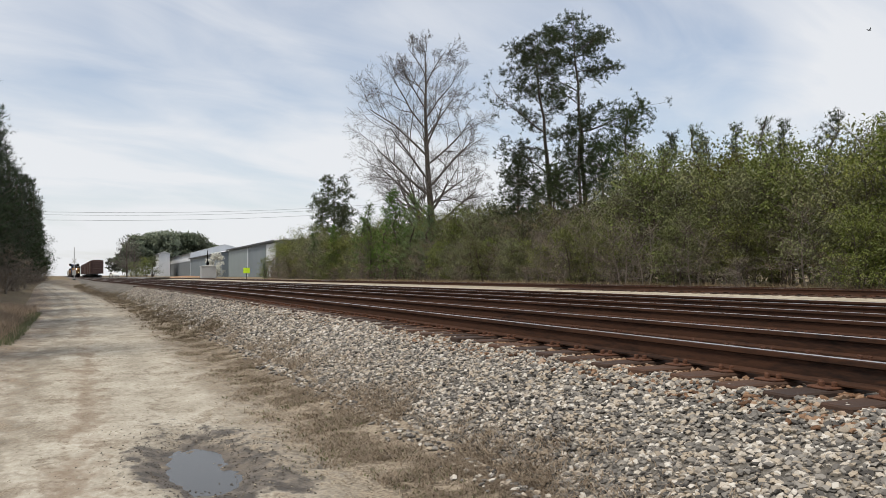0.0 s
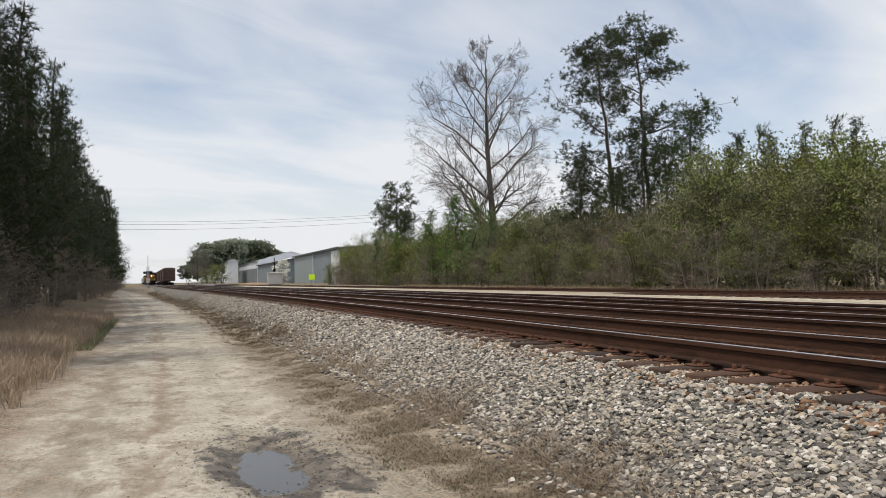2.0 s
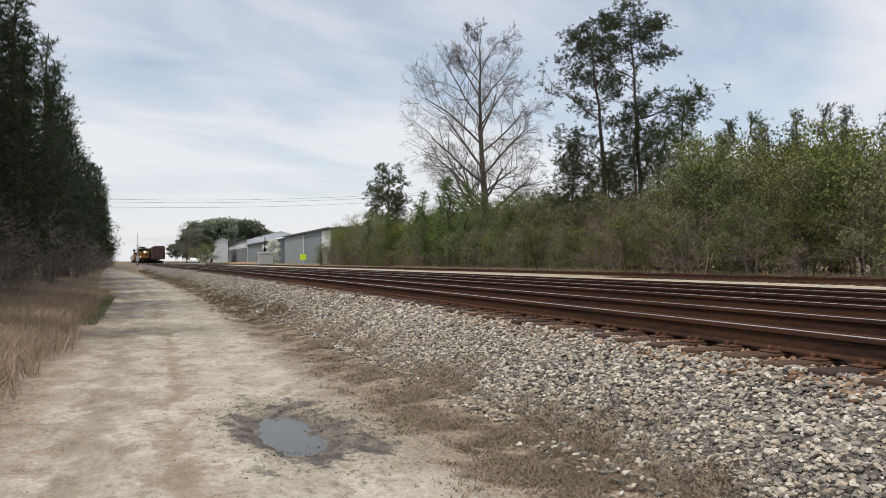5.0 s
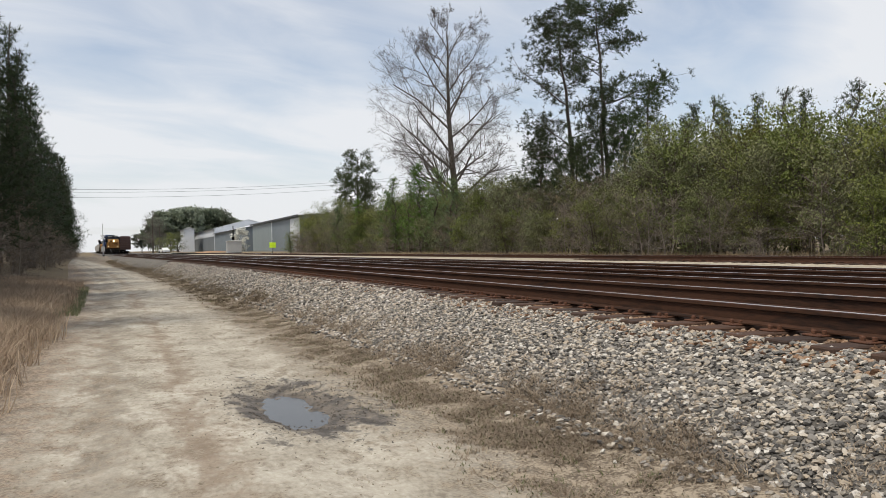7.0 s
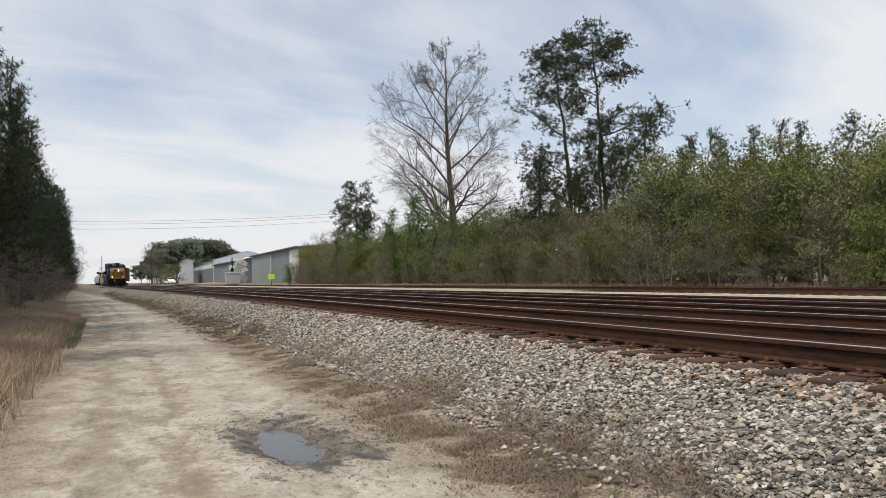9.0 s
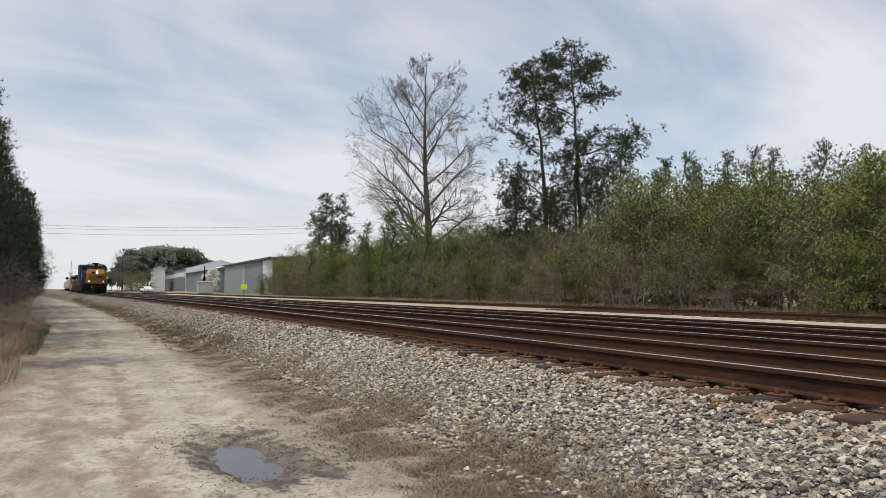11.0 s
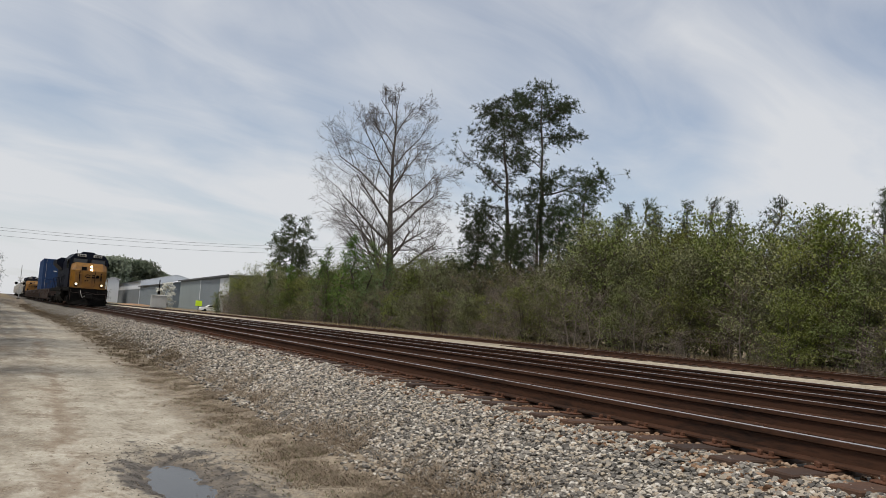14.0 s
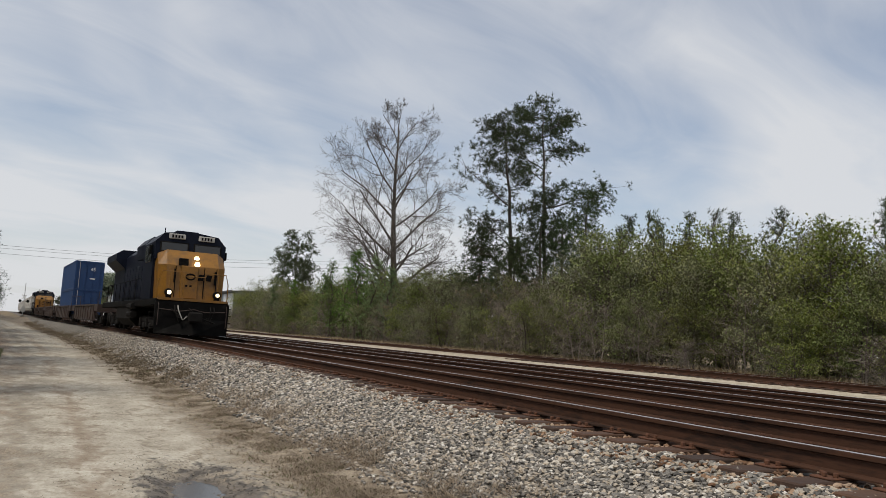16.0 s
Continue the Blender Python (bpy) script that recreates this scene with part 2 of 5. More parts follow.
M_TWIG = material("grey_twigs", [(0.075, 0.064, 0.056), (0.15, 0.132, 0.118)], 0.95, 0, 1.0, 9.0, 0.0, island=0.4)
M_BRUSH = material("brown_brush", [(0.075, 0.061, 0.049), (0.16, 0.134, 0.109), (0.29, 0.255, 0.213)], 0.95, 0, 0.6, 9.0, 0.0, island=0.5)


def leaf_material(name, colours, through=0.35):
    """Leaf surface that lets part of the light through."""
    m = material(name, colours, 0.75, 0, 0.35, 3.0, 0.0, island=0.45, spec=0.15)
    N, L = m.node_tree.nodes, m.node_tree.links
    b = N["Principled BSDF"]
    tr, mx = N.new("ShaderNodeBsdfTranslucent"), N.new("ShaderNodeMixShader")
    # each plant a little yellower or greyer than the next
    hsv, info, span = N.new("ShaderNodeHueSaturation"), N.new("ShaderNodeObjectInfo"), N.new("ShaderNodeMapRange")
    span.inputs["To Min"].default_value, span.inputs["To Max"].default_value = 0.488, 0.514
    L.new(info.outputs["Random"], span.inputs["Value"])
    L.new(span.outputs[0], hsv.inputs["Hue"])
    grey = N.new("ShaderNodeMath")
    grey.operation = "PINGPONG"
    grey.inputs[1].default_value = 0.13
    L.new(info.outputs["Random"], grey.inputs[0])
    sat = N.new("ShaderNodeMapRange")
    sat.inputs["From Max"].default_value, sat.inputs["To Min"].default_value, sat.inputs["To Max"].default_value = 0.13, 0.72, 1.15
    L.new(grey.outputs[0], sat.inputs["Value"])
    L.new(sat.outputs[0], hsv.inputs["Saturation"])
    tone, lum = N.new("ShaderNodeMath"), N.new("ShaderNodeMapRange")
    tone.operation = "PINGPONG"
    tone.inputs[1].default_value = 0.071
    L.new(info.outputs["Random"], tone.inputs[0])
    lum.inputs["From Max"].default_value, lum.inputs["To Min"].default_value, lum.inputs["To Max"].default_value = 0.071, 0.72, 1.45
    L.new(tone.outputs[0], lum.inputs["Value"])
    L.new(lum.outputs[0], hsv.inputs["Value"])
    L.new(b.inputs["Base Color"].links[0].from_socket, hsv.inputs["Color"])
    L.new(hsv.outputs[0], b.inputs["Base Color"])
    L.new(hsv.outputs[0], tr.inputs["Color"])
    mx.inputs[0].default_value = through
    L.new(b.outputs[0], mx.inputs[1])
    L.new(tr.outputs[0], mx.inputs[2])
    L.new(mx.outputs[0], N["Material Output"].inputs[0])
    return m


M_LEAF = leaf_material("olive_leaves", [(0.085, 0.096, 0.034), (0.146, 0.158, 0.055), (0.22, 0.224, 0.095)], 0.32)
M_LEAF_SPRING = leaf_material("spring_leaves", [(0.072, 0.095, 0.026), (0.125, 0.158, 0.042), (0.185, 0.205, 0.068)], 0.3)
M_LEAF_BROWN = leaf_material("tawny_leaves", [(0.10, 0.072, 0.046), (0.175, 0.138, 0.092), (0.27, 0.228, 0.165)], 0.3)
M_NEEDLE = leaf_material("pine_needles", [(0.030, 0.045, 0.020), (0.055, 0.078, 0.033), (0.095, 0.118, 0.052)], 0.2)
# about half the tone of pine_needles: the shaded side put into the colour
M_NEEDLE_SHADED = leaf_material("shaded_pine_needles", [(0.016, 0.026, 0.013), (0.028, 0.043, 0.021), (0.046, 0.062, 0.029)], 0.15)
M_NEEDLE_YOUNG = leaf_material("young_pine_needles", [(0.055, 0.095, 0.026), (0.09, 0.145, 0.040), (0.13, 0.18, 0.058)], 0.3)
# paler and greyer than the near pines: haze mixed into the colour
M_FAR_HAZED = leaf_material("hazed_far_needles", [(0.10, 0.13, 0.085), (0.155, 0.185, 0.12), (0.21, 0.235, 0.165)], 0.4)
# near-black tones carry the shade of the woods' interior in the leaf colour
M_WOODS_SHADE = leaf_material("shade_dark_undergrowth", [(0.022, 0.024, 0.013), (0.045, 0.046, 0.025), (0.075, 0.068, 0.042)], 0.2)
M_BLOSSOM = leaf_material("white_blossom", [(0.45, 0.45, 0.40), (0.62, 0.62, 0.57)])
M_GRASS_TAN = leaf_material("dry_grass", [(0.17, 0.118, 0.07), (0.28, 0.203, 0.122), (0.40, 0.32, 0.21)])
M_GRASS_GREY = leaf_material("dead_weeds", [(0.105, 0.08, 0.052), (0.195, 0.155, 0.106), (0.32, 0.27, 0.19)])
M_GRASS_GREEN = leaf_material("green_grass", [(0.10, 0.105, 0.045), (0.15, 0.16, 0.07), (0.20, 0.205, 0.10)])
M_YELLOW = material("locomotive_yellow", [(0.15, 0.066, 0.004), (0.25, 0.112, 0.007)], 0.45, 0, 1.2, 14.0, 0.05, stain=(0.085, 0.045, 0.015), stain_scale=2.6, stain_at=(0.50, 0.78))
M_NAVY = material("locomotive_dark_blue", [(0.0045, 0.006, 0.012), (0.010, 0.013, 0.024)], 0.45, 0, 1.5, 12.0, 0.05, stain=(0.022, 0.020, 0.019), stain_scale=1.6, stain_at=(0.62, 0.9), spec=0.08)
M_BLACK = material("grimy_black", [(0.002, 0.002, 0.002), (0.007, 0.0066, 0.0062)], 0.8, 0, 3.0, 20.0, 0.15, spec=0.08, stain=(0.022, 0.020, 0.018), stain_scale=1.4, stain_at=(0.55, 0.85))
M_GRIME = material("grimy_steel", [(0.004, 0.0037, 0.0034), (0.013, 0.0115, 0.0105)], 0.85, 0.0, 3.0, 25.0, 0.2, spec=0.15)
M_CONTAINER = material("container_blue", [(0.004, 0.028, 0.095), (0.007, 0.042, 0.14)], 0.6, 0, 1.0, 12.0, 0.04, stain=(0.02, 0.04, 0.09), stain_scale=1.2, stain_at=(0.5, 0.8))
M_WELL = material("well_car_brown", [(0.026, 0.015, 0.012), (0.052, 0.030, 0.023)], 0.75, 0, 1.4, 14.0, 0.08, stain=(0.055, 0.045, 0.038), stain_scale=1.6)
M_BOXCAR = material("boxcar_brown", [(0.050, 0.026, 0.022), (0.085, 0.046, 0.038)], 0.75, 0, 1.2, 14.0, 0.1)
M_HOPPER = material("hopper_grey", [(0.30, 0.29, 0.27), (0.45, 0.44, 0.41)], 0.7, 0, 0.8, 10.0, 0.05, stain=(0.2, 0.15, 0.11))
M_GLASS = plain("dark_window_glass", (0.02, 0.022, 0.025), 0.08)
M_WHITE = plain("white_paint", (0.72, 0.72, 0.70), 0.5)
M_LAMP = plain("lit_headlamp", (1.0, 0.80, 0.50), 0.3, 0, 9.0)
M_LAMP_BRIGHT = plain("lit_ditch_lamp", (1.0, 0.80, 0.52), 0.3, 0, 5.0)
M_LAMP_DIM = plain("ditch_lamp", (1.0, 0.76, 0.42), 0.3, 0, 2.2)
M_CLAD = material("grey_metal_cladding", [(0.135, 0.165, 0.185), (0.17, 0.20, 0.22)], 0.55, 0.1, 0.15, 3.0, 0.03)
M_CLAD_PALE = material("pale_green_grey_cladding", [(0.17, 0.205, 0.21), (0.21, 0.245, 0.25)], 0.55, 0.1, 0.15, 3.0, 0.03)
M_CLAD_DARK = material("dark_metal_cladding", [(0.10, 0.115, 0.125), (0.135, 0.15, 0.16)], 0.55, 0.1, 0.15, 3.0, 0.03)
M_CLAD_WHITE = material("white_metal_cladding", [(0.50, 0.53, 0.56), (0.62, 0.64, 0.66)], 0.5, 0.1, 0.15, 3.0, 0.03)
M_ROOF = material("pale_metal_roof", [(0.60, 0.62, 0.65), (0.74, 0.76, 0.78)], 0.5, 0.1, 0.1, 3.0, 0.03)
M_TRIM = plain("dark_trim", (0.05, 0.055, 0.06), 0.6)
M_SILVER = plain("galvanised_steel", (0.42, 0.42, 0.41), 0.5, 0.4)
M_SIGN = plain("fluorescent_yellow_green", (0.55, 0.80, 0.02), 0.5)
M_CLAY = material("orange_clay", [(0.24, 0.14, 0.075), (0.36, 0.22, 0.125)], 0.95, 0, 0.8, 9.0, 0.5, depth=0.05)
M_WATER = plain("muddy_water", (0.05, 0.047, 0.042), 0.20)
M_WATER.node_tree.nodes["Bump"].inputs["Strength"].default_value = 0.0
M_WATER.node_tree.nodes["Principled BSDF"].inputs["Specular IOR Level"].default_value = 0.30
M_MUD = material("wet_mud", [(0.045, 0.038, 0.031), (0.12, 0.10, 0.082)], 0.7, 0, 3.0, 30.0, 0.8, depth=0.02)
M_WIRE = plain("cable", (0.10, 0.11, 0.12), 0.6)


# ---- building blocks ----
class Geo:
    """Vertices and faces gathered into one mesh."""

    def __init__(self):
        self.v, self.f = [], []

    def add(self, verts, faces):
        n = len(self.v)
        self.v += [tuple(p) for p in verts]
        self.f += [tuple(i + n for i in f) for f in faces]

    def box(self, x0, x1, y0, y1, z0, z1, m=None):
        p = [Vector((x, y, z)) for z in (z0, z1) for x, y in ((x0, y0), (x1, y0), (x1, y1), (x0, y1))]
        if m:
            p = [m @ q for q in p]
        self.add(p, [(3, 2, 1, 0), (4, 5, 6, 7), (0, 1, 5, 4), (1, 2, 6, 5), (2, 3, 7, 6), (3, 0, 4, 7)])

    def block(self, x0, x1, y0, y1, z0, z1, b=0.02, m=None):
        """A box with its edges chamfered."""
        b = min(b, (x1 - x0) / 2.2, (y1 - y0) / 2.2, (z1 - z0) / 2.2)
        bm = bmesh.new()
        vs = [bm.verts.new((x, y, z)) for z in (z0, z1) for x, y in ((x0, y0), (x1, y0), (x1, y1), (x0, y1))]
        for f in [(3, 2, 1, 0), (4, 5, 6, 7), (0, 1, 5, 4), (1, 2, 6, 5), (2, 3, 7, 6), (3, 0, 4, 7)]:
            bm.faces.new([vs[i] for i in f])
        bmesh.ops.bevel(bm, geom=list(bm.edges), offset=b, segments=1, affect="EDGES")
        bm.verts.index_update()
        self.add([(m @ v.co) if m else v.co for v in bm.verts], [[v.index for v in f.verts] for f in bm.faces])
        bm.free()

    def prism(self, outline, y0, y1, m=None):
        """An outline of (x, z) drawn out along y, capped."""
        n = len(outline)
        p = [Vector((x, y, z)) for y in (y0, y1) for x, z in outline]
        if m:
            p = [m @ q for q in p]
        f = [(i, (i + 1) % n, (i + 1) % n + n, i + n) for i in range(n)]
        self.add(p, f + [tuple(range(n - 1, -1, -1)), tuple(range(n, 2 * n))])

    def tube(self, points, radii, sides=6, cap=True):
        points = [Vector(p) for p in points]
        n, verts, faces = len(points), [], []
        for k, p in enumerate(points):
            d = (points[min(k + 1, n - 1)] - points[max(k - 1, 0)])
            d = d.normalized() if d.length > 1e-9 else Vector((0, 0, 1))
            a = d.cross(Vector((0.31, 0.17, 0.93)) if abs(d.z) < 0.9 else Vector((1, 0.1, 0))).normalized()
            b = d.cross(a)
            r = radii[k] if not isinstance(radii, (int, float)) else radii
            for s in range(sides):
                w = 2 * math.pi * s / sides
                verts.append(p + a * (r * math.cos(w)) + b * (r * math.sin(w)))
        for k in range(n - 1):
            for s in range(sides):
                t = (s + 1) % sides
                faces.append((k * sides + s, k * sides + t, (k + 1) * sides + t, (k + 1) * sides + s))
        if cap:
            faces += [tuple(range(sides - 1, -1, -1)), tuple((n - 1) * sides + s for s in range(sides))]
        self.add(verts, faces)

    def mesh(self, name, mat, smooth=False):
        me = bpy.data.meshes.new(name)
        me.from_pydata(self.v, [], self.f)
        me.materials.append(mat)
        if smooth:
            me.shade_smooth()
        me.update()
        return me


def part(name, geo, mat, parent=None, label="", smooth=False, at=None):
    me = geo if isinstance(geo, bpy.types.Mesh) else geo.mesh(name, mat, smooth)
    ob = new(name, me)
    if at is not None:
        ob.matrix_basis = at
    if parent:
        ob.parent = parent
    if label:
        tagged(ob, label)
    return ob


def thing(name, label, category, group="", at=None):
    ob = new(name)
    ob.empty_display_size = 0.2
    if at is not None:
        ob.matrix_basis = at
    return tagged(ob, label, category, group)


def structure(ob, label, category):
    return tagged(ob, label, category, kind="structure")


def hump(u, y, s):
    return noise.noise((u * s, y * s, 3.7))


# ---- ground ----
def ground_height(u, y):
    """Height of the earth at u across and y along the line."""
    if u < -2.0:
        z = 0.04 + min(0.75, (-2.0 - u) * 0.10)
    elif u < 2.3:
        z = 0.0
    elif u < 24.8:
        z = min(0.25, (u - 2.3) * 0.12)
    else:
        z = 0.25 + min(0.6, (u - 24.8) * 0.25)
    far = max(0.0, min(1.0, (y - 90.0) / 70.0))
    if -9.0 < u < 24.8:
        z = z * (1 - far) + far * 0.62
    elif u >= 24.8:
        z = max(z, 0.62)
    else:
        z = z * (1 - far) + far * 0.62
    return z


def sheet(us, ys, height, lift=0.0):
    g = Geo()
    nu = len(us)
    verts = [(*on_line(u, y, 0).xy, height(u, y) + lift) for y in ys for u in us]
    faces = [(j * nu + i, j * nu + i + 1, (j + 1) * nu + i + 1, (j + 1) * nu + i) for j in range(len(ys) - 1) for i in range(nu - 1)]
    g.add(verts, faces)
    return g


FAR_Y = [-200, -120, -60, -30, -15] + [k * 1.0 - 8 for k in range(40)] + [34, 38, 44, 50, 60, 70, 80, 90, 100, 110, 120, 130, 145, 160, 180, 200, 230, 270, 330, 420, 550, 800, 1200, 2000, 3500]
GROUND_U = [-2500, -900, -400, -160, -80, -40, -20, -12, -9, -7, -5.5, -4.5, -3.6, -2.9, -2.3, -1.9, -1, 0, 1, 2, 2.4, 3, 3.6, 4.4, 8, 12, 16, 20, 24.8, 26, 28, 32, 40, 60, 120, 300, 700, 2500]
structure(part("ground", sheet(GROUND_U, FAR_Y, lambda u, y: ground_height(u, y) - (0.16 if -2.35 < u < 4.0 else 0.03) + 0.05 * hump(u, y, 0.6) * (u < -2.2)), M_SOIL, smooth=True), "brown earth with leaf litter and dead grass", "ground")


def road_height(u, y):
    z = 0.012 - 0.10 * max(0.0, -1.55 - u)
    side = max(0.0, min(1.0, (u - 1.5) / 0.9))
    z = z * (1 - side) + side * (ground_height(u, y) - 0.008 + 0.02 * hump(u, y, 2.2) - ground_height(0.0, y))
    near = max(0.0, min(1.0, (70 - y) / 15)) * (1 - 0.7 * side)
    rut = math.exp(-((u + 0.75) / 0.33) ** 2) + math.exp(-((u - 1.15) / 0.33) ** 2)
    z += near * (-0.022 * rut + 0.022 * hump(u, y, 0.9) + 0.012 * hump(u, y, 3.1) + 0.006 * hump(u, y, 8.0))
    hole = ((u - 1.16) / 0.36) ** 2 + ((y - 6.95) / 1.0) ** 2
    if hole < 6.0:
        pit = math.exp(-hole * hole * 1.1)
        z -= pit * (0.070 + 0.034 * hump(u, y, 3.4) + 0.022 * hump(u, y, 8.5) + 0.012 * hump(u, y, 21.0))
        z += 0.012 * math.exp(-((hole - 2.2) / 1.3) ** 2) * (1 + 1.5 * hump(u, y, 12.0))
    return z + ground_height(0.0, y)


ROAD_U = [-2.4 + 0.15 * k for k in range(6)] + [-1.55 + 0.05 * k for k in range(80)] + [2.45 + 0.1 * k for k in range(13)]
ROAD_Y = [-12, -8, -5, -3] + [-2 + 0.07 * k for k in range(200)] + [12 + 0.25 * k for k in range(72)] + [30 + 2 * k for k in range(15)] + [60 + 8 * k for k in range(17)]
structure(part("dirt_road", sheet(ROAD_U, ROAD_Y, road_height), M_SAND, smooth=True), "pale sandy dirt track with muddy ruts and weedy edges", "road")

# puddle in the right-hand rut
def blot(cu, cy, ru, ry, seed, z, n=48):
    """A flat patch with an uneven edge, as one ring."""
    out = []
    for k in range(n):
        w = 2 * math.pi * k / n
        c, d = math.cos(w), math.sin(w)
        r = 1 + 0.30 * noise.noise((c * 1.1, d * 1.1, seed)) + 0.22 * noise.noise((c * 3.3, d * 3.3, seed + 4)) + 0.10 * noise.noise((c * 9, d * 9, seed + 8))
        out.append((*on_line(cu + ru * r * c, cy + ry * r * d, 0).xy, z))
    return out


g = Geo()
g.add(blot(1.15, 6.95, 0.42, 1.12, 5.0, -0.049), [tuple(range(48))])
tagged(part("puddle", g, M_WATER), "shallow muddy puddle in the dirt track", "puddle", kind="stuff")


# ---- railway: bed, ties, rails ----
def bed(name, u0, u1, top, toe, mat, label, ys):
    us = [u0 - toe * 1.0 + toe * k / 6 for k in range(6)] + [u0 + (u1 - u0) * k / 16 for k in range(17)] + [u1 + toe * (k + 1) / 6 for k in range(6)]

    def h(u, y):
        base = ground_height(u, y)
        if u < u0:
            z = top + (base - 0.06 - top) * (u0 - u) / toe
        elif u > u1:
            z = top + (base - 0.06 - top) * (u - u1) / toe
        else:
            z = top
        return z + (0.02 * hump(u, y, 1.7) if y < 40 else 0)

    return structure(part(name, sheet(us, ys, h), mat, smooth=True), label, "ballast")


BED_Y = [-60, -30, -15, -8] + [-5 + 0.4 * k for k in range(90)] + [31 + 3 * k for k in range(30)] + [122 + 20 * k for k in range(12)] + [400, 600, 900, 1400, 2200]
bed("ballast_bed_main", 4.40, 10.9, 0.71, 1.37, M_BALLAST, "crushed grey stone bed under the two main tracks", BED_Y)
bed("ballast_bed_siding", 12.0, 15.2, 0.66, 1.0, M_BALLAST, "crushed stone bed under the third track", BED_Y)
bed("ballast_bed_far", 17.2, 25.0, 0.62, 1.2, M_GRAVEL, "pale gravel bed under the far track", BED_Y)


def rail_profile(top):
    """Head, web and foot of a rail, as (x, z)."""
    return [(-0.07, top - 0.175), (0.07, top - 0.175), (0.07, top - 0.163), (0.012, top - 0.145), (0.010, top - 0.048), (0.036, top - 0.038), (0.036, top - 0.006), (0.030, top - 0.001),
            (-0.030, top - 0.001), (-0.036, top - 0.006), (-0.036, top - 0.038), (-0.010, top - 0.048), (-0.012, top - 0.145), (-0.07, top - 0.163)]


def rail(u, top, ys):
    prof = rail_profile(top)
    g, n = Geo(), len(prof)
    verts = [tuple(on_line(u + x, y, z)) for y in ys for x, z in prof]
    faces = [(j * n + i, j * n + (i + 1) % n, (j + 1) * n + (i + 1) % n, (j + 1) * n + i) for j in range(len(ys) - 1) for i in range(n)]
    g.add(verts, faces)
    ob = part("rail", g, M_RUST)
    s = Geo()
    verts = [tuple(on_line(u + x, y, top + z)) for y in ys for x, z in ((-0.026, 0.0002), (-0.012, 0.0026), (0.012, 0.0026), (0.026, 0.0002))]
    s.add(verts, [(j * 4 + i, j * 4 + i + 1, (j + 1) * 4 + i + 1, (j + 1) * 4 + i) for j in range(len(ys) - 1) for i in range(3)])
    part("running_surface", s, M_SHINE, ob, "worn bright running surface")
    return ob


RAIL_Y = [-60, -40, -25, -12] + [-6 + 2 * k for k in range(60)] + [120 + 10 * k for k in range(20)] + [340, 400, 500, 700, 1000, 1500]


def track(centre, top, label):
    t = thing("railway_track", label, "railway track", "tracks")
    for side in (-0.7525, 0.7525):
        rail(centre + side, top, RAIL_Y).parent = t
    return tagged(t, kind="structure")


T1 = track(TRACK_1, RAIL_TOP, "rusty steel rails spiked to weathered wooden ties")
T2 = track(TRACK_2, RAIL_TOP - 0.01, "shiny-topped steel rails of the second main track")
T3 = track(TRACK_3, RAIL_TOP - 0.05, "rusty steel rails of a side track")
T4 = track(TRACK_4, 0.86, "rusty far side-track rails in pale gravel")

rnd = random.Random(11)
tie_g = Geo()
tie_g.block(-1.30, 1.30, -0.115, 0.115, -0.17, 0.0, 0.012)
TIE = tie_g.mesh("tie", M_TIE)
plate_g = Geo()
for side in (-0.7525, 0.7525):
    plate_g.block(side - 0.18, side + 0.18, -0.095, 0.095, 0.0, 0.018, 0.006)
    for dx, dy in ((-0.095, 0.05), (0.095, -0.05), (-0.095, -0.06), (0.13, 0.06), (-0.14, 0.0)):
        plate_g.block(side + dx - 0.016, side + dx + 0.016, dy - 0.016, dy + 0.016, 0.015, 0.052, 0.006)
PLATE = plate_g.mesh("tie_plate", M_RUSTY_PLATE)
for t_ob, centre, top, y_end in ((T1, TRACK_1, RAIL_TOP - 0.178, 62), (T2, TRACK_2, RAIL_TOP - 0.188, 40), (T3, TRACK_3, RAIL_TOP - 0.23, 34), (T4, TRACK_4, 0.68, 36)):
    y = -3.0
    while y < y_end:
        p = on_line(centre + rnd.uniform(-0.04, 0.04), y, top - 0.018 + rnd.uniform(-0.008, 0.004))
        a = math.degrees(bend_slope(max(0, y))) + rnd.uniform(-1.2, 1.2)
        tie = part("tie", TIE, M_TIE, t_ob, at=pose(*p, rnd.uniform(-1, 1), 0, a))
        if y < 30:
            part("tie_plate", PLATE, M_RUSTY_PLATE, tie)
        y += 0.495 + rnd.uniform(-0.02, 0.02)

# level crossing: asphalt road across the tracks, with timber planks
CROSS_Y = 196.0
g = Geo()
road_pts = [-200, -90, -40, -20, -10, -4, 0, 4, 8, 12, 18, 24, 30, 40, 60, 120, 260]


def crossing_z(u):
    return 0.72 + 0.23 * max(0, min(1, (u - 1.5) / 2.5)) * max(0, min(1, (27 - u) / 8)) - 0.02


g.add([(*on_line(u, CROSS_Y + dy, 0).xy, crossing_z(u)) for dy in (-5.0, 5.0) for u in road_pts], [(i, i + 1, len(road_pts) + i + 1, len(road_pts) + i) for i in range(len(road_pts) - 1)])
structure(part("crossing_road", g, M_ASPHALT), "grey asphalt road over the level crossing", "road")


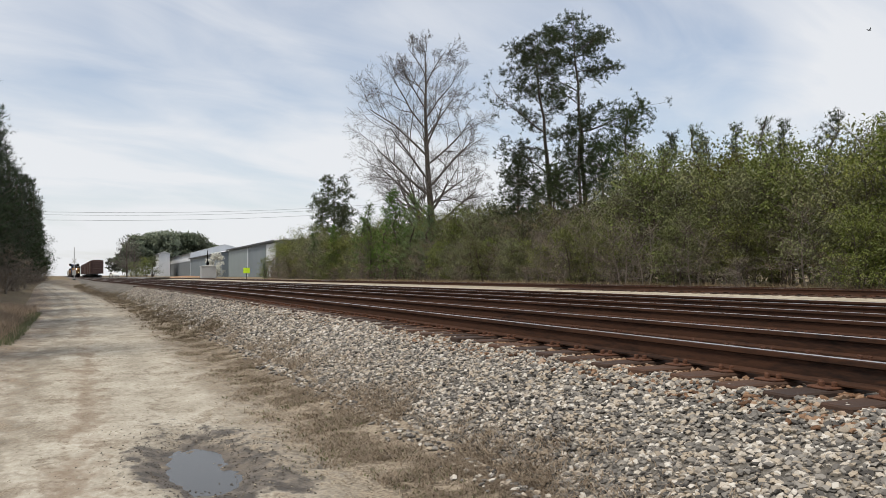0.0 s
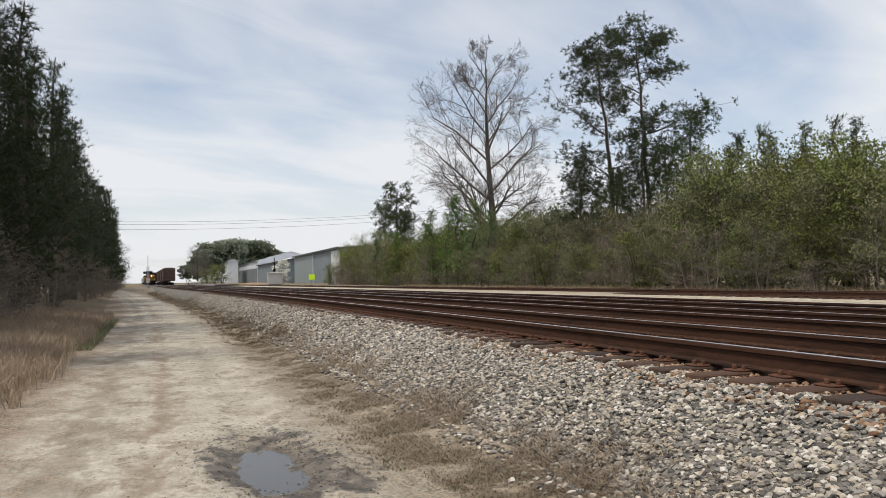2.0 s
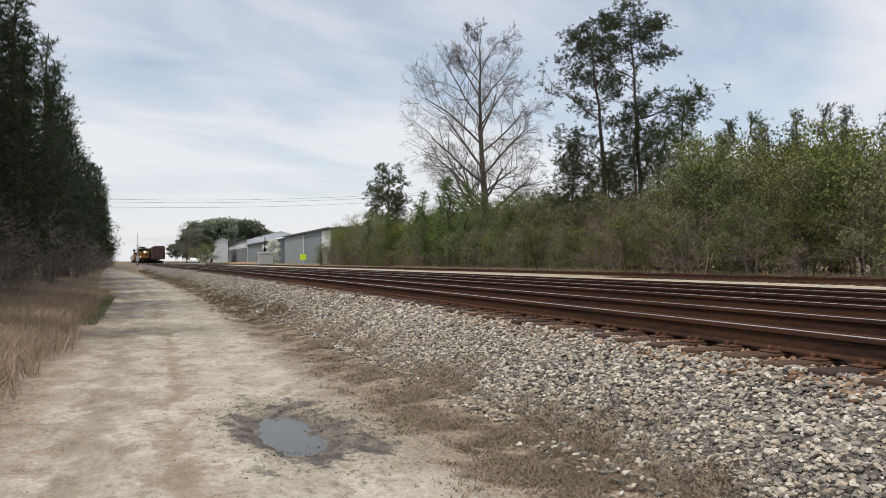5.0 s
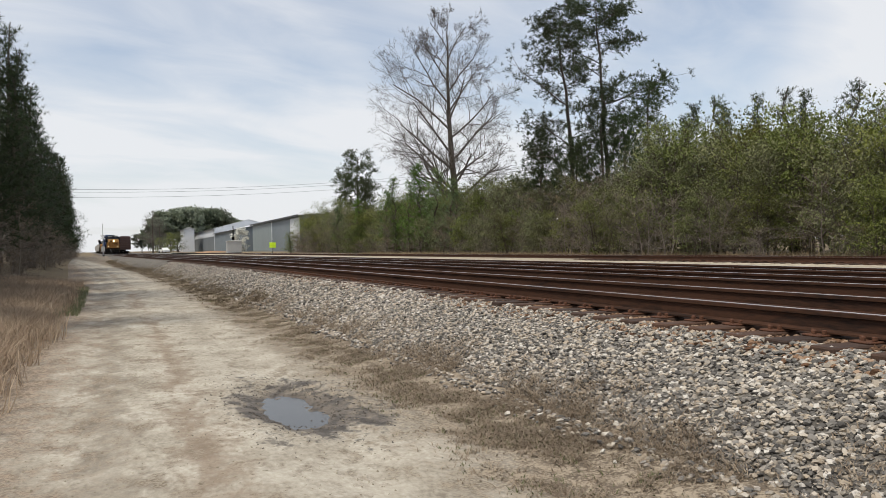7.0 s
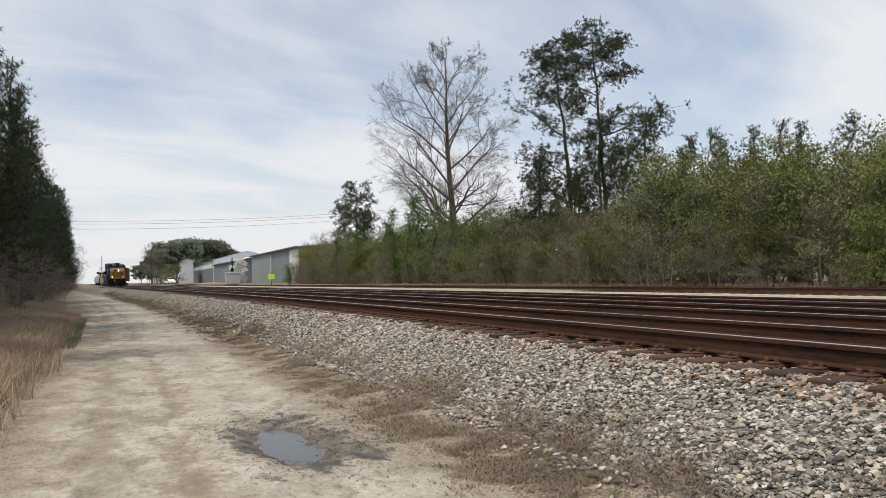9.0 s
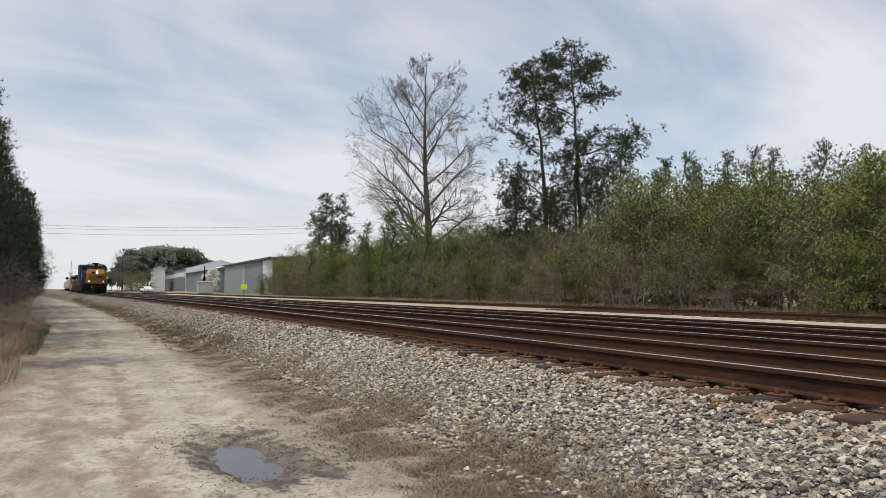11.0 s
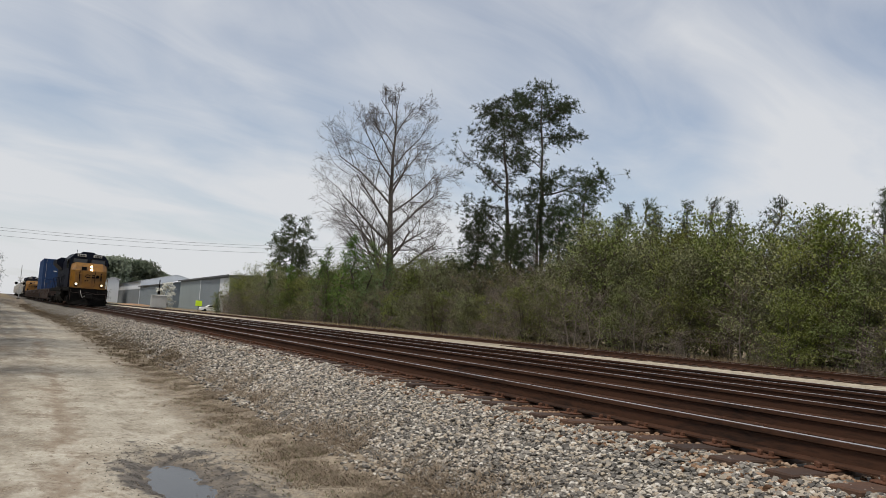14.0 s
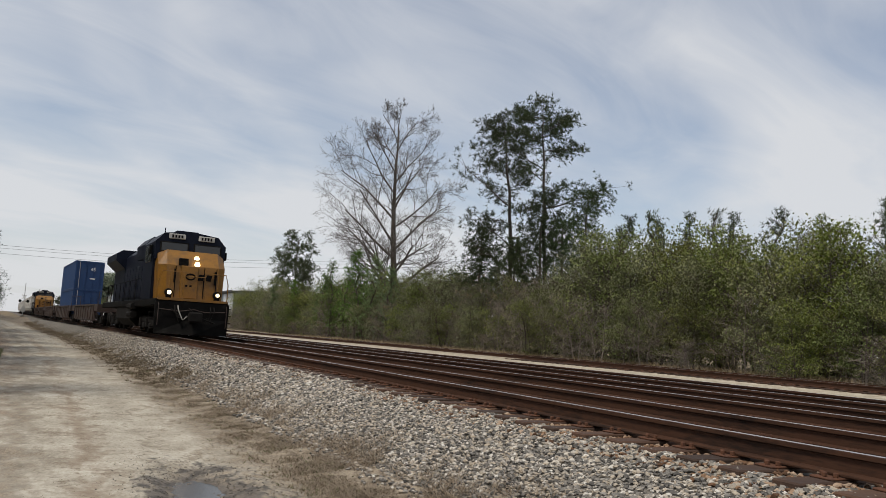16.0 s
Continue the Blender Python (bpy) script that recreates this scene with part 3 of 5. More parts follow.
# ---- ballast stones ----
def stones(count, area, size, seed, height, mat, keep=None):
    """Loose angular stones: each a squashed, dented six-cornered lump."""
    r = np.random.RandomState(seed)
    base = np.array([(1, 0, 0), (-1, 0, 0), (0, 1, 0), (0, -1, 0), (0, 0, 1), (0, 0, -1), (0.6, 0.6, 0.55), (-0.6, 0.55, 0.6), (0.55, -0.6, 0.6), (-0.6, -0.6, 0.5)])
    tri = [(0, 6, 8), (0, 2, 6), (6, 2, 7), (6, 7, 4), (6, 4, 8), (8, 4, 9), (7, 9, 4), (7, 2, 1), (7, 1, 9), (9, 1, 3), (9, 3, 8), (8, 3, 0), (5, 2, 0), (5, 1, 2), (5, 3, 1), (5, 0, 3)]
    v, f = [], []
    n = 0
    while n < count:
        u, y = area(r)
        if keep and not keep(u, y, r):
            continue
        s = size * r.uniform(0.55, 1.35)
        q = base * (s * r.uniform(0.6, 1.1, (10, 1))) * np.array([r.uniform(0.8, 1.3), r.uniform(0.7, 1.1), r.uniform(0.5, 0.9)])
        a, b = r.uniform(0, 6.283), r.uniform(-0.6, 0.6)
        ca, sa, cb, sb = math.cos(a), math.sin(a), math.cos(b), math.sin(b)
        rot = np.array([(ca, -sa * cb, sa * sb), (sa, ca * cb, -ca * sb), (0, sb, cb)])
        c = on_line(u, y, height(u, y))
        q = q @ rot.T + np.array((c.x, c.y, c.z + s * 0.12))
        v.extend(map(tuple, q))
        k = n * 10
        f.extend((i + k, j + k, l + k) for i, j, l in tri)
        n += 1
    g = Geo()
    g.v, g.f = v, f
    return g


def bed_top(u, y):
    base = ground_height(u, y)
    if u < 4.40:
        return 0.716 + (base - 0.06 - 0.716) * min(1.0, (4.40 - u) / 1.37) if u > 3.03 else base + 0.0
    return 0.716


def band_keep(u, y, r):
    if u < 3.25:
        return r.uniform() < max(0.015, (u - 2.65) / 0.65) ** 2
    return True


g = stones(25000, lambda r: (r.uniform(2.3, 4.5), 0.8 + 11.2 * r.uniform() ** 1.2), 0.028, 5, bed_top, M_STONE, band_keep)
tagged(part("ballast_stones", g, M_STONE), "loose angular grey and tan ballast stones", "ballast", kind="stuff")
g = stones(24000, lambda r: (r.uniform(2.6, 4.5), 12 + 48 * r.uniform() ** 1.7), 0.038, 6, bed_top, M_STONE, band_keep)
tagged(part("ballast_stones_far", g, M_STONE), "loose angular grey ballast stones further along", "ballast", kind="stuff")
g = stones(16000, lambda r: (r.uniform(4.25, 11.0) if r.uniform() < 0.75 else r.uniform(4.15, 4.85), 1.0 + 26 * r.uniform() ** 1.2), 0.030, 7, lambda u, y: min(bed_top(u, y), 0.712), M_STONE_RUSTY)
tagged(part("crib_stones", g, M_STONE_RUSTY), "rust-stained ballast stones between the ties", "ballast", kind="stuff")


g = stones(7000, lambda r: (r.uniform(-1.7, 3.2), 2.0 + 18 * r.uniform() ** 1.3), 0.0085, 8, lambda u, y: road_height(min(u, 2.2), y) - 0.002, M_SAND)
tagged(part("mud_clods", stones(900, lambda r: (1.18 + r.normal(0, 0.34), 7.0 + r.normal(0, 0.8)), 0.0085, 9, lambda u, y: max(road_height(u, y), -0.050), M_MUD, lambda u, y, r: math.hypot((u - 1.13) / 0.26, (y - 6.95) / 0.70) > (1.1 if r.uniform() < 0.975 else 0.2)), M_MUD), "dark mud clods round the puddle", "clods", kind="stuff")
tagged(part("road_crumbs", g, M_CRUMB), "small clods and pebbles scattered on the dirt track", "gravel", kind="stuff")


# ---- plants ----
def blades(count, area, height, seed, mat, name, label, base, lean=0.35, width=0.006, keep=None):
    r = np.random.RandomState(seed)
    v, f = [], []
    n = 0
    while n < count:
        u, y = area(r)
        if keep and not keep(u, y, r):
            continue
        for _ in range(4):
            uu, yy = u + r.normal(0, 0.035), y + r.normal(0, 0.035)
            c = on_line(uu, yy, base(uu, yy) - 0.01)
            h = height * r.uniform(0.4, 1.3)
            a = r.uniform(0, 6.283)
            d = np.array((math.cos(a), math.sin(a)))
            w = width * r.uniform(0.7, 1.6)
            l1, l2 = lean * h * r.uniform(0.1, 0.5), lean * h * r.uniform(0.5, 1.6)
            k = len(v)
            px, py = -d[1] * w, d[0] * w
            v += [(c.x - px, c.y - py, c.z), (c.x + px, c.y + py, c.z),
                  (c.x + d[0] * l1 + px * 0.7, c.y + d[1] * l1 + py * 0.7, c.z + h * 0.6), (c.x + d[0] * l1 - px * 0.7, c.y + d[1] * l1 - py * 0.7, c.z + h * 0.6),
                  (c.x + d[0] * l2, c.y + d[1] * l2, c.z + h)]
            f += [(k, k + 1, k + 2, k + 3), (k + 3, k + 2, k + 4)]
        n += 1
    g = Geo()
    g.v, g.f = v, f
    return tagged(part(name, g, mat), label, "grass", kind="stuff")


def strip_keep(u, y, r):
    d = abs(u - 2.70 - 0.25 * hump(0, y, 0.45))
    tuft = hump(u, y, 1.6) + 0.6 * hump(u, y, 4.5)
    return r.uniform() < math.exp(-(d / 0.50) ** 2) * max(0.05, min(1.0, 0.45 + 2.2 * tuft))


def strip_base(u, y):
    return road_height(u, y) + 0.008 if u < 3.0 else ground_height(u, y) + max(0, (u - 3.03) * 0.45)


blades(16000, lambda r: (r.uniform(1.3, 3.7), 0.9 + 22 * r.uniform() ** 1.5), 0.034, 21, M_GRASS_GREY, "weed_strip", "dead brown weeds along the edge of the ballast", strip_base, 2.2, 0.0038, strip_keep)
blades(1600, lambda r: (r.uniform(1.6, 2.8), 1.5 + 24 * r.uniform() ** 1.3), 0.026, 26, M_GRASS_GREEN, "green_weeds", "short green weeds on the sandy edge", strip_base, 1.6, 0.004, strip_keep)
blades(7000, lambda r: (r.uniform(1.6, 3.7), 20 + 100 * r.uniform() ** 1.3), 0.065, 22, M_GRASS_GREY, "weed_strip_far", "dead brown weeds along the track bed", strip_base, 1.6, 0.008, strip_keep)


def verge_keep(u, y, r):
    edge = -1.30 - 0.30 * hump(0, y, 0.5) - 0.18 * hump(u, y, 2.0)
    return r.uniform() < min(1.0, max(0.0, (edge - u) / 0.7)) ** 1.5


blades(22000, lambda r: (-1.3 - 3.7 * r.uniform() ** 0.8, 4 + 34 * r.uniform() ** 1.2), 0.36, 23, M_GRASS_TAN, "tall_dry_grass", "tall dry tan grass beside the dirt track", ground_height, 0.85, 0.006, verge_keep)
blades(1500, lambda r: (-1.25 - 0.8 * r.uniform(), 20 + 16 * r.uniform()), 0.13, 24, M_GRASS_GREEN, "green_verge", "short green grass on the verge", ground_height, 0.5, 0.008)
blades(2200, lambda r: (24.6 + 1.6 * r.uniform(), 8 + 70 * r.uniform()), 0.42, 25, M_GRASS_GREY, "trackside_grass", "dry grass at the foot of the woods", lambda u, y: 0.55, 0.6, 0.02)


def leaf_faces(g_v, g_f, c, size, r, n=1, flat=0.5):
    """Small pointed leaves round a place."""
    for _ in range(n):
        a, b = r.uniform(0, 6.283), r.uniform(-1, 1) * (1 - flat) + 0.1
        d = np.array((math.cos(a) * math.cos(b), math.sin(a) * math.cos(b), math.sin(b)))
        s = np.cross(d, (r.uniform(-0.5, 0.5), r.uniform(-0.5, 0.5), 1.0))
        s /= np.linalg.norm(s) + 1e-9
        L = size * r.uniform(0.6, 1.4)
        k = len(g_v)
        g_v += [tuple(c), tuple(c + d * L * 0.5 + s * L * 0.30), tuple(c + d * L), tuple(c + d * L * 0.5 - s * L * 0.30)]
        g_f.append((k, k + 1, k + 2, k + 3))


def needles(g_v, g_f, c, size, r, n=12, up=0.35):
    """A tuft of pine needles: thin blades bursting from the shoot's end."""
    for _ in range(n):
        d = r.normal(0, 1, 3)
        d[2] = d[2] * 0.8 + up
        d /= np.linalg.norm(d) + 1e-9
        s = np.cross(d, (0.3, 0.5, 0.8))
        s /= np.linalg.norm(s) + 1e-9
        L = size * r.uniform(0.6, 1.15)
        k = len(g_v)
        w = L * 0.05
        g_v += [tuple(c - s * w), tuple(c + s * w), tuple(c + d * L)]
        g_f.append((k, k + 1, k + 2))


def crook(p, d, length, steps, r, wander, lift=0.0):
    """A wandering line from p along d."""
    pts, p, d = [Vector(p)], Vector(p), Vector(d).normalized()
    for _ in range(steps):
        d = (d + Vector(r.normal(0, wander, 3)) + Vector((0, 0, lift))).normalized()
        p = p + d * (length / steps)
        pts.append(p)
    return pts


def bare_crown(g, p, d, length, radius, level, r, spread=0.55, lift=0.05, tips=None, sides=6):
    """A limb that forks again and again down to fine twigs."""
    steps = 5 if level > 2 else 3
    pts = crook(p, d, length, steps, r, 0.10 + 0.03 * (4 - level), lift)
    rad = [radius * (1 - 0.62 * k / steps) for k in range(steps + 1)]
    g.tube(pts, rad, max(3, sides), cap=False)
    if level == 0:
        if tips is not None:
            tips.append(pts[-1])
        return
    kids = r.randint(5, 7) if level > 1 else r.randint(4, 6)
    for k in range(kids):
        f = 0.30 + 0.70 * (k + r.uniform(0, 0.8)) / kids
        f = min(f, 0.99)
        i = min(int(f * steps), steps - 1)
        q = pts[i].lerp(pts[i + 1], f * steps - i)
        axis = (pts[i + 1] - pts[i]).normalized()
        side = axis.cross(Vector(r.normal(0, 1, 3))).normalized()
        nd = (axis + side * spread * r.uniform(0.7, 1.5)).normalized()
        bare_crown(g, q, nd, length * r.uniform(0.42, 0.68) * (1.1 - 0.35 * f), max(rad[i] * 0.52, 0.0095), level - 1, r, spread, lift, tips, max(3, sides - 1))


# big limbs of the hardwood: share of the trunk's height, azimuth, tilt from upright, length share
BIG_BOUGHS = [(0.09, 178, 22, 0.46), (0.12, 200, 36, 0.36), (0.17, 5, 70, 0.27), (0.20, 172, 46, 0.36), (0.23, 95, 58, 0.28), (0.26, 350, 68, 0.28), (0.29, 188, 50, 0.36), (0.32, 270, 56, 0.30), (0.35, 20, 54, 0.32), (0.39, 160, 47, 0.36), (0.43, 325, 50, 0.31), (0.46, 200, 50, 0.33),
              (0.50, 70, 46, 0.29), (0.53, 0, 45, 0.31), (0.57, 180, 43, 0.33), (0.61, 270, 42, 0.28), (0.65, 20, 40, 0.27), (0.69, 165, 40, 0.27), (0.74, 330, 36, 0.23), (0.79, 200, 34, 0.21), (0.84, 80, 32, 0.18), (0.89, 320, 28, 0.16), (0.93, 190, 24, 0.14), (0.97, 60, 18, 0.12)]


def bare_tree(height, seed, name, label, at, trunk_r=0.42, levels=4):
    """A broad hardwood that forks low into long rising limbs, down to fine twigs."""
    r = np.random.RandomState(seed)
    t = thing(name, label, "tree", "", at)
    g, w = Geo(), Geo()
    trunk = crook((0, 0, -0.3), (-0.035, 0, 1), height * 0.90, 10, r, 0.035, 0.04)
    g.tube(trunk, [trunk_r * (1 - 0.088 * k) for k in range(11)], 9)
    for share, az, tilt, ln in BIG_BOUGHS:
        i = min(int(share * 10), 9)
        p = trunk[i].lerp(trunk[i + 1], share * 10 - i)
        a, tl = radians(az + r.uniform(-8, 8)), radians(tilt)
        d = Vector((math.cos(a) * math.sin(tl), math.sin(a) * math.sin(tl), math.cos(tl)))
        bare_crown(w, p, d, height * ln * r.uniform(0.76, 0.88) * (1 + 0.35 * max(0.0, share - 0.45)), trunk_r * (0.42 - 0.29 * share), levels, r, 0.74, 0.032, None, 6)
    part("trunk", g, M_BARK, t, smooth=True)
    part("crown", w, M_TWIG, t, "fine bare grey branches and twigs")
    return t


def tall_pine(height, seed, name, label, at, trunk_r, limbs, mat, tuft=0.34, density=1.0, lean=(0.0, 0.0)):
    """A pine with a long bare trunk; limbs: (height share, azimuth, length, number of clusters)."""
    r = np.random.RandomState(seed)
    t = thing(name, label, "tree", "", at)
    g, v, f = Geo(), [], []
    trunk = [Vector((lean[0] * (k / 10) ** 1.5 + r.normal(0, 0.06), lean[1] * k / 10 + r.normal(0, 0.06), -0.3 + (height + 0.3) * k / 10)) for k in range(11)]
    g.tube(trunk, [trunk_r * (1 - 0.08 * k) for k in range(11)], 9)
    for share, az, ln, n in limbs:
        i = min(int(share * 10), 9)
        p = trunk[i].lerp(trunk[i + 1], share * 10 - i)
        a = radians(az)
        pts = crook(p, (math.cos(a), math.sin(a), 0.28), ln, 6, r, 0.10, 0.03)
        g.tube(pts, [max(0.010, 0.015 * ln * (1 - 0.14 * k)) for k in range(7)], 5)
        for _ in range(int(n * density * 2.7)):
            q = pts[r.randint(3, 7)] if r.uniform() < 0.75 else pts[r.randint(2, 6)]
            spread = 0.13 * ln + 0.26
            c = np.array(q) + r.normal(0, 1, 3) * (spread, spread, spread * 0.55)
            g.tube([q, q.lerp(Vector(c), 0.6) + Vector((0, 0, -0.05)), c], [0.016, 0.012, 0.007], 3, False)
            for _k in range(6):
                needles(v, f, c + r.normal(0, 0.19, 3), tuft, r, 14)
    part("trunk", g, M_BARK, t, smooth=True)
    n = Geo()
    n.v, n.f = v, f
    part("crown", n, mat, t, "tufted green needles in open clumps")
    return t


def young_pine_meshes(height, seed, mat, width=0.27, tuft=0.26, amount=1.0):
    """Conical pine: whorls of upswept limbs with tufts."""
    r = np.random.RandomState(seed)
    g, v, f = Geo(), [], []
    trunk = [Vector((r.normal(0, 0.03) * k, r.normal(0, 0.03) * k, -0.2 + (height + 0.2) * k / 8)) for k in range(9)]
    g.tube(trunk, [0.018 * height * (1 - 0.11 * k) for k in range(9)], 6)
    z = height * 0.10
    while z < height * 0.99:
        s = z / height
        i = min(int(s * 8), 7)
        p = trunk[i].lerp(trunk[i + 1], s * 8 - i)
        for k in range(r.randint(4, 7)):
            a = r.uniform(0, 6.283)
            ln = height * width * (1 - s) ** 0.7 * r.uniform(0.6, 1.15) + 0.25
            pts = crook(p, (math.cos(a), math.sin(a), 0.25 + 0.8 * s), ln, 4, r, 0.10, 0.06)
            g.tube(pts, [0.02 + 0.006 * ln, 0.018, 0.014, 0.011, 0.008], 3, False)
            for _ in range(int((4 + ln * 3.2) * amount)):
                q = pts[r.randint(1, 5)]
                c = np.array(q) + r.normal(0, 0.10 + 0.07 * ln, 3)
                needles(v, f, c, tuft, r, 12, 0.5)
        z += height * r.uniform(0.045, 0.075)
    n = Geo()
    n.v, n.f = v, f
    return g.mesh("trunk", M_BARK), n.mesh("crown", mat)


def spray(v, f, c, radius, leaf, r, n):
    """A flat, drooping fan of small leaves round a twig's end."""
    a = r.uniform(0, 6.283, n)
    rho = np.sqrt(r.uniform(0, 1, n))
    tip = r.normal(0, 0.35, 2)
    px, py = rho * np.cos(a) * radius, rho * np.sin(a) * radius
    pz = px * tip[0] + py * tip[1] - 0.30 * radius * rho ** 2 + r.normal(0, 0.22 * radius, n)
    b = a + r.normal(0, 0.9, n)
    down = r.uniform(-1.25, 0.7, n)
    L = leaf * r.uniform(0.6, 1.4, n)
    w = L * 0.30
    roll = r.normal(0, 1.1, n)
    for k in range(n):
        q = (c[0] + px[k], c[1] + py[k], c[2] + pz[k])
        cb, sb, cd = math.cos(b[k]), math.sin(b[k]), math.cos(down[k])
        d = (cb * cd * L[k], sb * cd * L[k], math.sin(down[k]) * L[k])
        s = (-sb * w[k], cb * w[k], w[k] * roll[k])
        m = len(v)
        h = (q[0] + d[0] * 0.5, q[1] + d[1] * 0.5, q[2] + d[2] * 0.5)
        v += [q, (h[0] + s[0], h[1] + s[1], h[2] + s[2]), (q[0] + d[0], q[1] + d[1], q[2] + d[2]), (h[0] - s[0], h[1] - s[1], h[2] - s[2])]
        f.append((m, m + 1, m + 2, m + 3))


def leafy_meshes(height, seed, mat, amount=1600, leaf=0.16, width=0.36, low=0.12, twig_mat=None, twigs=1.0, fan=0.075):
    """A young broadleaf: a few thin stems, spreading limbs and tiers of leaf sprays."""
    r = np.random.RandomState(seed)
    g, v, f = Geo(), [], []
    tips = []
    for k in range(r.randint(2, 4)):
        a = r.uniform(0, 6.283)
        stem = crook((0.15 * math.cos(a), 0.15 * math.sin(a), -0.2), (0.20 * math.cos(a), 0.20 * math.sin(a), 1), height * r.uniform(0.72, 0.95), 8, r, 0.06, 0.05)
        g.tube(stem, [0.010 * height * (1 - 0.105 * j) for j in range(9)], 5)
        for _ in range(int(24 * twigs)):
            s = low + (1 - low) * r.uniform() ** 0.9
            i = min(int(s * 8), 7)
            p = stem[i].lerp(stem[i + 1], s * 8 - i)
            b = r.uniform(0, 6.283)
            ln = height * width * (0.35 + 0.85 * math.sin(math.pi * min(1.0, 0.22 + 0.74 * (s - low) / (1 - low)))) * r.uniform(0.45, 1.05)
            pts = crook(p, (math.cos(b), math.sin(b), 0.10 + 0.75 * s), ln, 4, r, 0.16, 0.0)
            g.tube(pts, [0.014, 0.011, 0.009, 0.007, 0.005], 3, False)
            for j, q in enumerate(pts[1:]):
                tips += [q] * (j + 1)
                for _k in range(3):
                    e = q + Vector(r.normal(0, 1, 3)).normalized() * ln * r.uniform(0.15, 0.36) + Vector((0, 0, 0.05))
                    g.tube([q, e], [0.006, 0.0035], 3, False)
                    tips.append(e)
    for _ in range(amount // 9):
        q = tips[r.randint(0, len(tips))]
        spray(v, f, np.array(q) + r.normal(0, 0.10, 3), height * fan * r.uniform(0.6, 1.3), leaf, r, 27)
    n = Geo()
    n.v, n.f = v, f
    return g.mesh("trunk", twig_mat or M_BRUSH), n.mesh("crown", mat)


def plant(name, label, category, group, meshes, x, y, z, scale, turn, crown_label=""):
    t = thing(name, label, category, group, pose(x, y, z, 0, 0, turn) @ Matrix.Diagonal((scale[0], scale[0], scale[1], 1)))
    part("trunk", meshes[0], None, t)
    part("crown", meshes[1], None, t, crown_label)
    return t


bare_tree(25.0, 4, "bare_tree", "tall leafless hardwood with fine grey branches", pose(31.0, 74.0, 0.8), 0.46)

PINE_A = [(0.36, 180, 3.6, 9), (0.40, 20, 2.6, 6), (0.46, 200, 4.0, 9), (0.50, 330, 2.6, 6), (0.56, 170, 3.0, 7), (0.60, 20, 2.4, 6), (0.64, 190, 4.6, 9), (0.68, 80, 2.2, 6), (0.72, 350, 2.4, 7), (0.76, 200, 2.6, 8), (0.80, 30, 2.6, 8), (0.83, 150, 2.4, 8), (0.86, 270, 2.2, 8), (0.89, 0, 2.4, 9), (0.92, 190, 2.2, 9), (0.95, 90, 1.8, 8), (0.97, 10, 1.6, 8), (0.99, 200, 1.2, 7)]
tall_pine(16.9, 31, "pine_tree", "tall loblolly pine with open tufted crown", pose(30.6, 50.0, 0.9), 0.23, PINE_A, M_NEEDLE, 0.28, 1.1, (-1.5, 0))
PINE_B = [(0.58, 190, 2.0, 4), (0.61, 355, 5.4, 14), (0.66, 10, 3.0, 6), (0.72, 200, 3.0, 8), (0.77, 180, 3.6, 10), (0.81, 20, 2.6, 9), (0.85, 340, 2.5, 9), (0.88, 190, 2.8, 10), (0.91, 40, 2.3, 9), (0.93, 300, 2.3, 9), (0.95, 160, 2.6, 10), (0.97, 350, 2.6, 10), (0.985, 100, 2.2, 9), (0.995, 220, 1.8, 8)]
tall_pine(17.7, 32, "pine_tree", "tall slender pine with a flat spreading crown", pose(32.5, 48.6, 0.9), 0.22, PINE_B, M_NEEDLE, 0.28, 1.05, (-1.0, 0))
PINE_C = [(0.45 + 0.54 * k / 22, (k * 137) % 360, 3.6 - 2.2 * abs(k / 22 - 0.35), 5) for k in range(23)]
tall_pine(14.8, 33, "pine_tree", "rounded dark pine above the scrub", pose(33.6, 120.5, 0.9), 0.24, PINE_C, M_NEEDLE, 0.38, 1.0)
PINE_D = [(0.30 + 0.69 * k / 26, (k * 137) % 360, 2.5 - 1.7 * k / 26, 8) for k in range(27)]
for x, y, h, s in ((31.2, 47.5, 11.5, 41), (29.6, 48.4, 7.6, 46), (32.6, 46.8, 9.4, 47), (34.2, 46.2, 12.0, 42), (29.0, 52.5, 9.0, 43), (31.0, 118.0, 12.0, 44), (32.6, 112.5, 10.5, 45)):
    tall_pine(h, s, "pine_tree", "mid-height pine in the trackside woods", pose(x, y, 0.9), 0.17, PINE_D, M_NEEDLE, 0.28, 0.45)

LEAFY = [leafy_meshes(6.0, 51, M_LEAF, 2300, 0.085, 0.32, 0.10, M_BARK, 1.0, 0.085), leafy_meshes(6.4, 52, M_LEAF, 2300, 0.085, 0.29, 0.16, M_BARK, 1.0, 0.08), leafy_meshes(5.6, 53, M_LEAF_SPRING, 2300, 0.085, 0.33, 0.08, M_BARK, 1.0, 0.085), leafy_meshes(6.2, 54, M_LEAF, 1900, 0.08, 0.33, 0.20, M_BARK, 1.1, 0.08)]
BROWN = [leafy_meshes(4.6, 61, M_LEAF_BROWN, 260, 0.075, 0.40, 0.05, M_BRUSH, 1.3), leafy_meshes(5.0, 62, M_LEAF_BROWN, 160, 0.075, 0.42, 0.05, M_BRUSH, 1.4)]
YOUNG = [young_pine_meshes(7.0, 71, M_NEEDLE_YOUNG), young_pine_meshes(9.0, 72, M_NEEDLE, 0.25), young_pine_meshes(9.5, 73, M_NEEDLE, 0.22)]

rnd = random.Random(5)


def woods_top(y):
    """Height of the wood's outline along the line."""
    for (a, ha), (b, hb) in zip(WOODS, WOODS[1:]):
        if a <= y <= b:
            return ha + (hb - ha) * (y - a) / (b - a)
    return WOODS[-1][1]


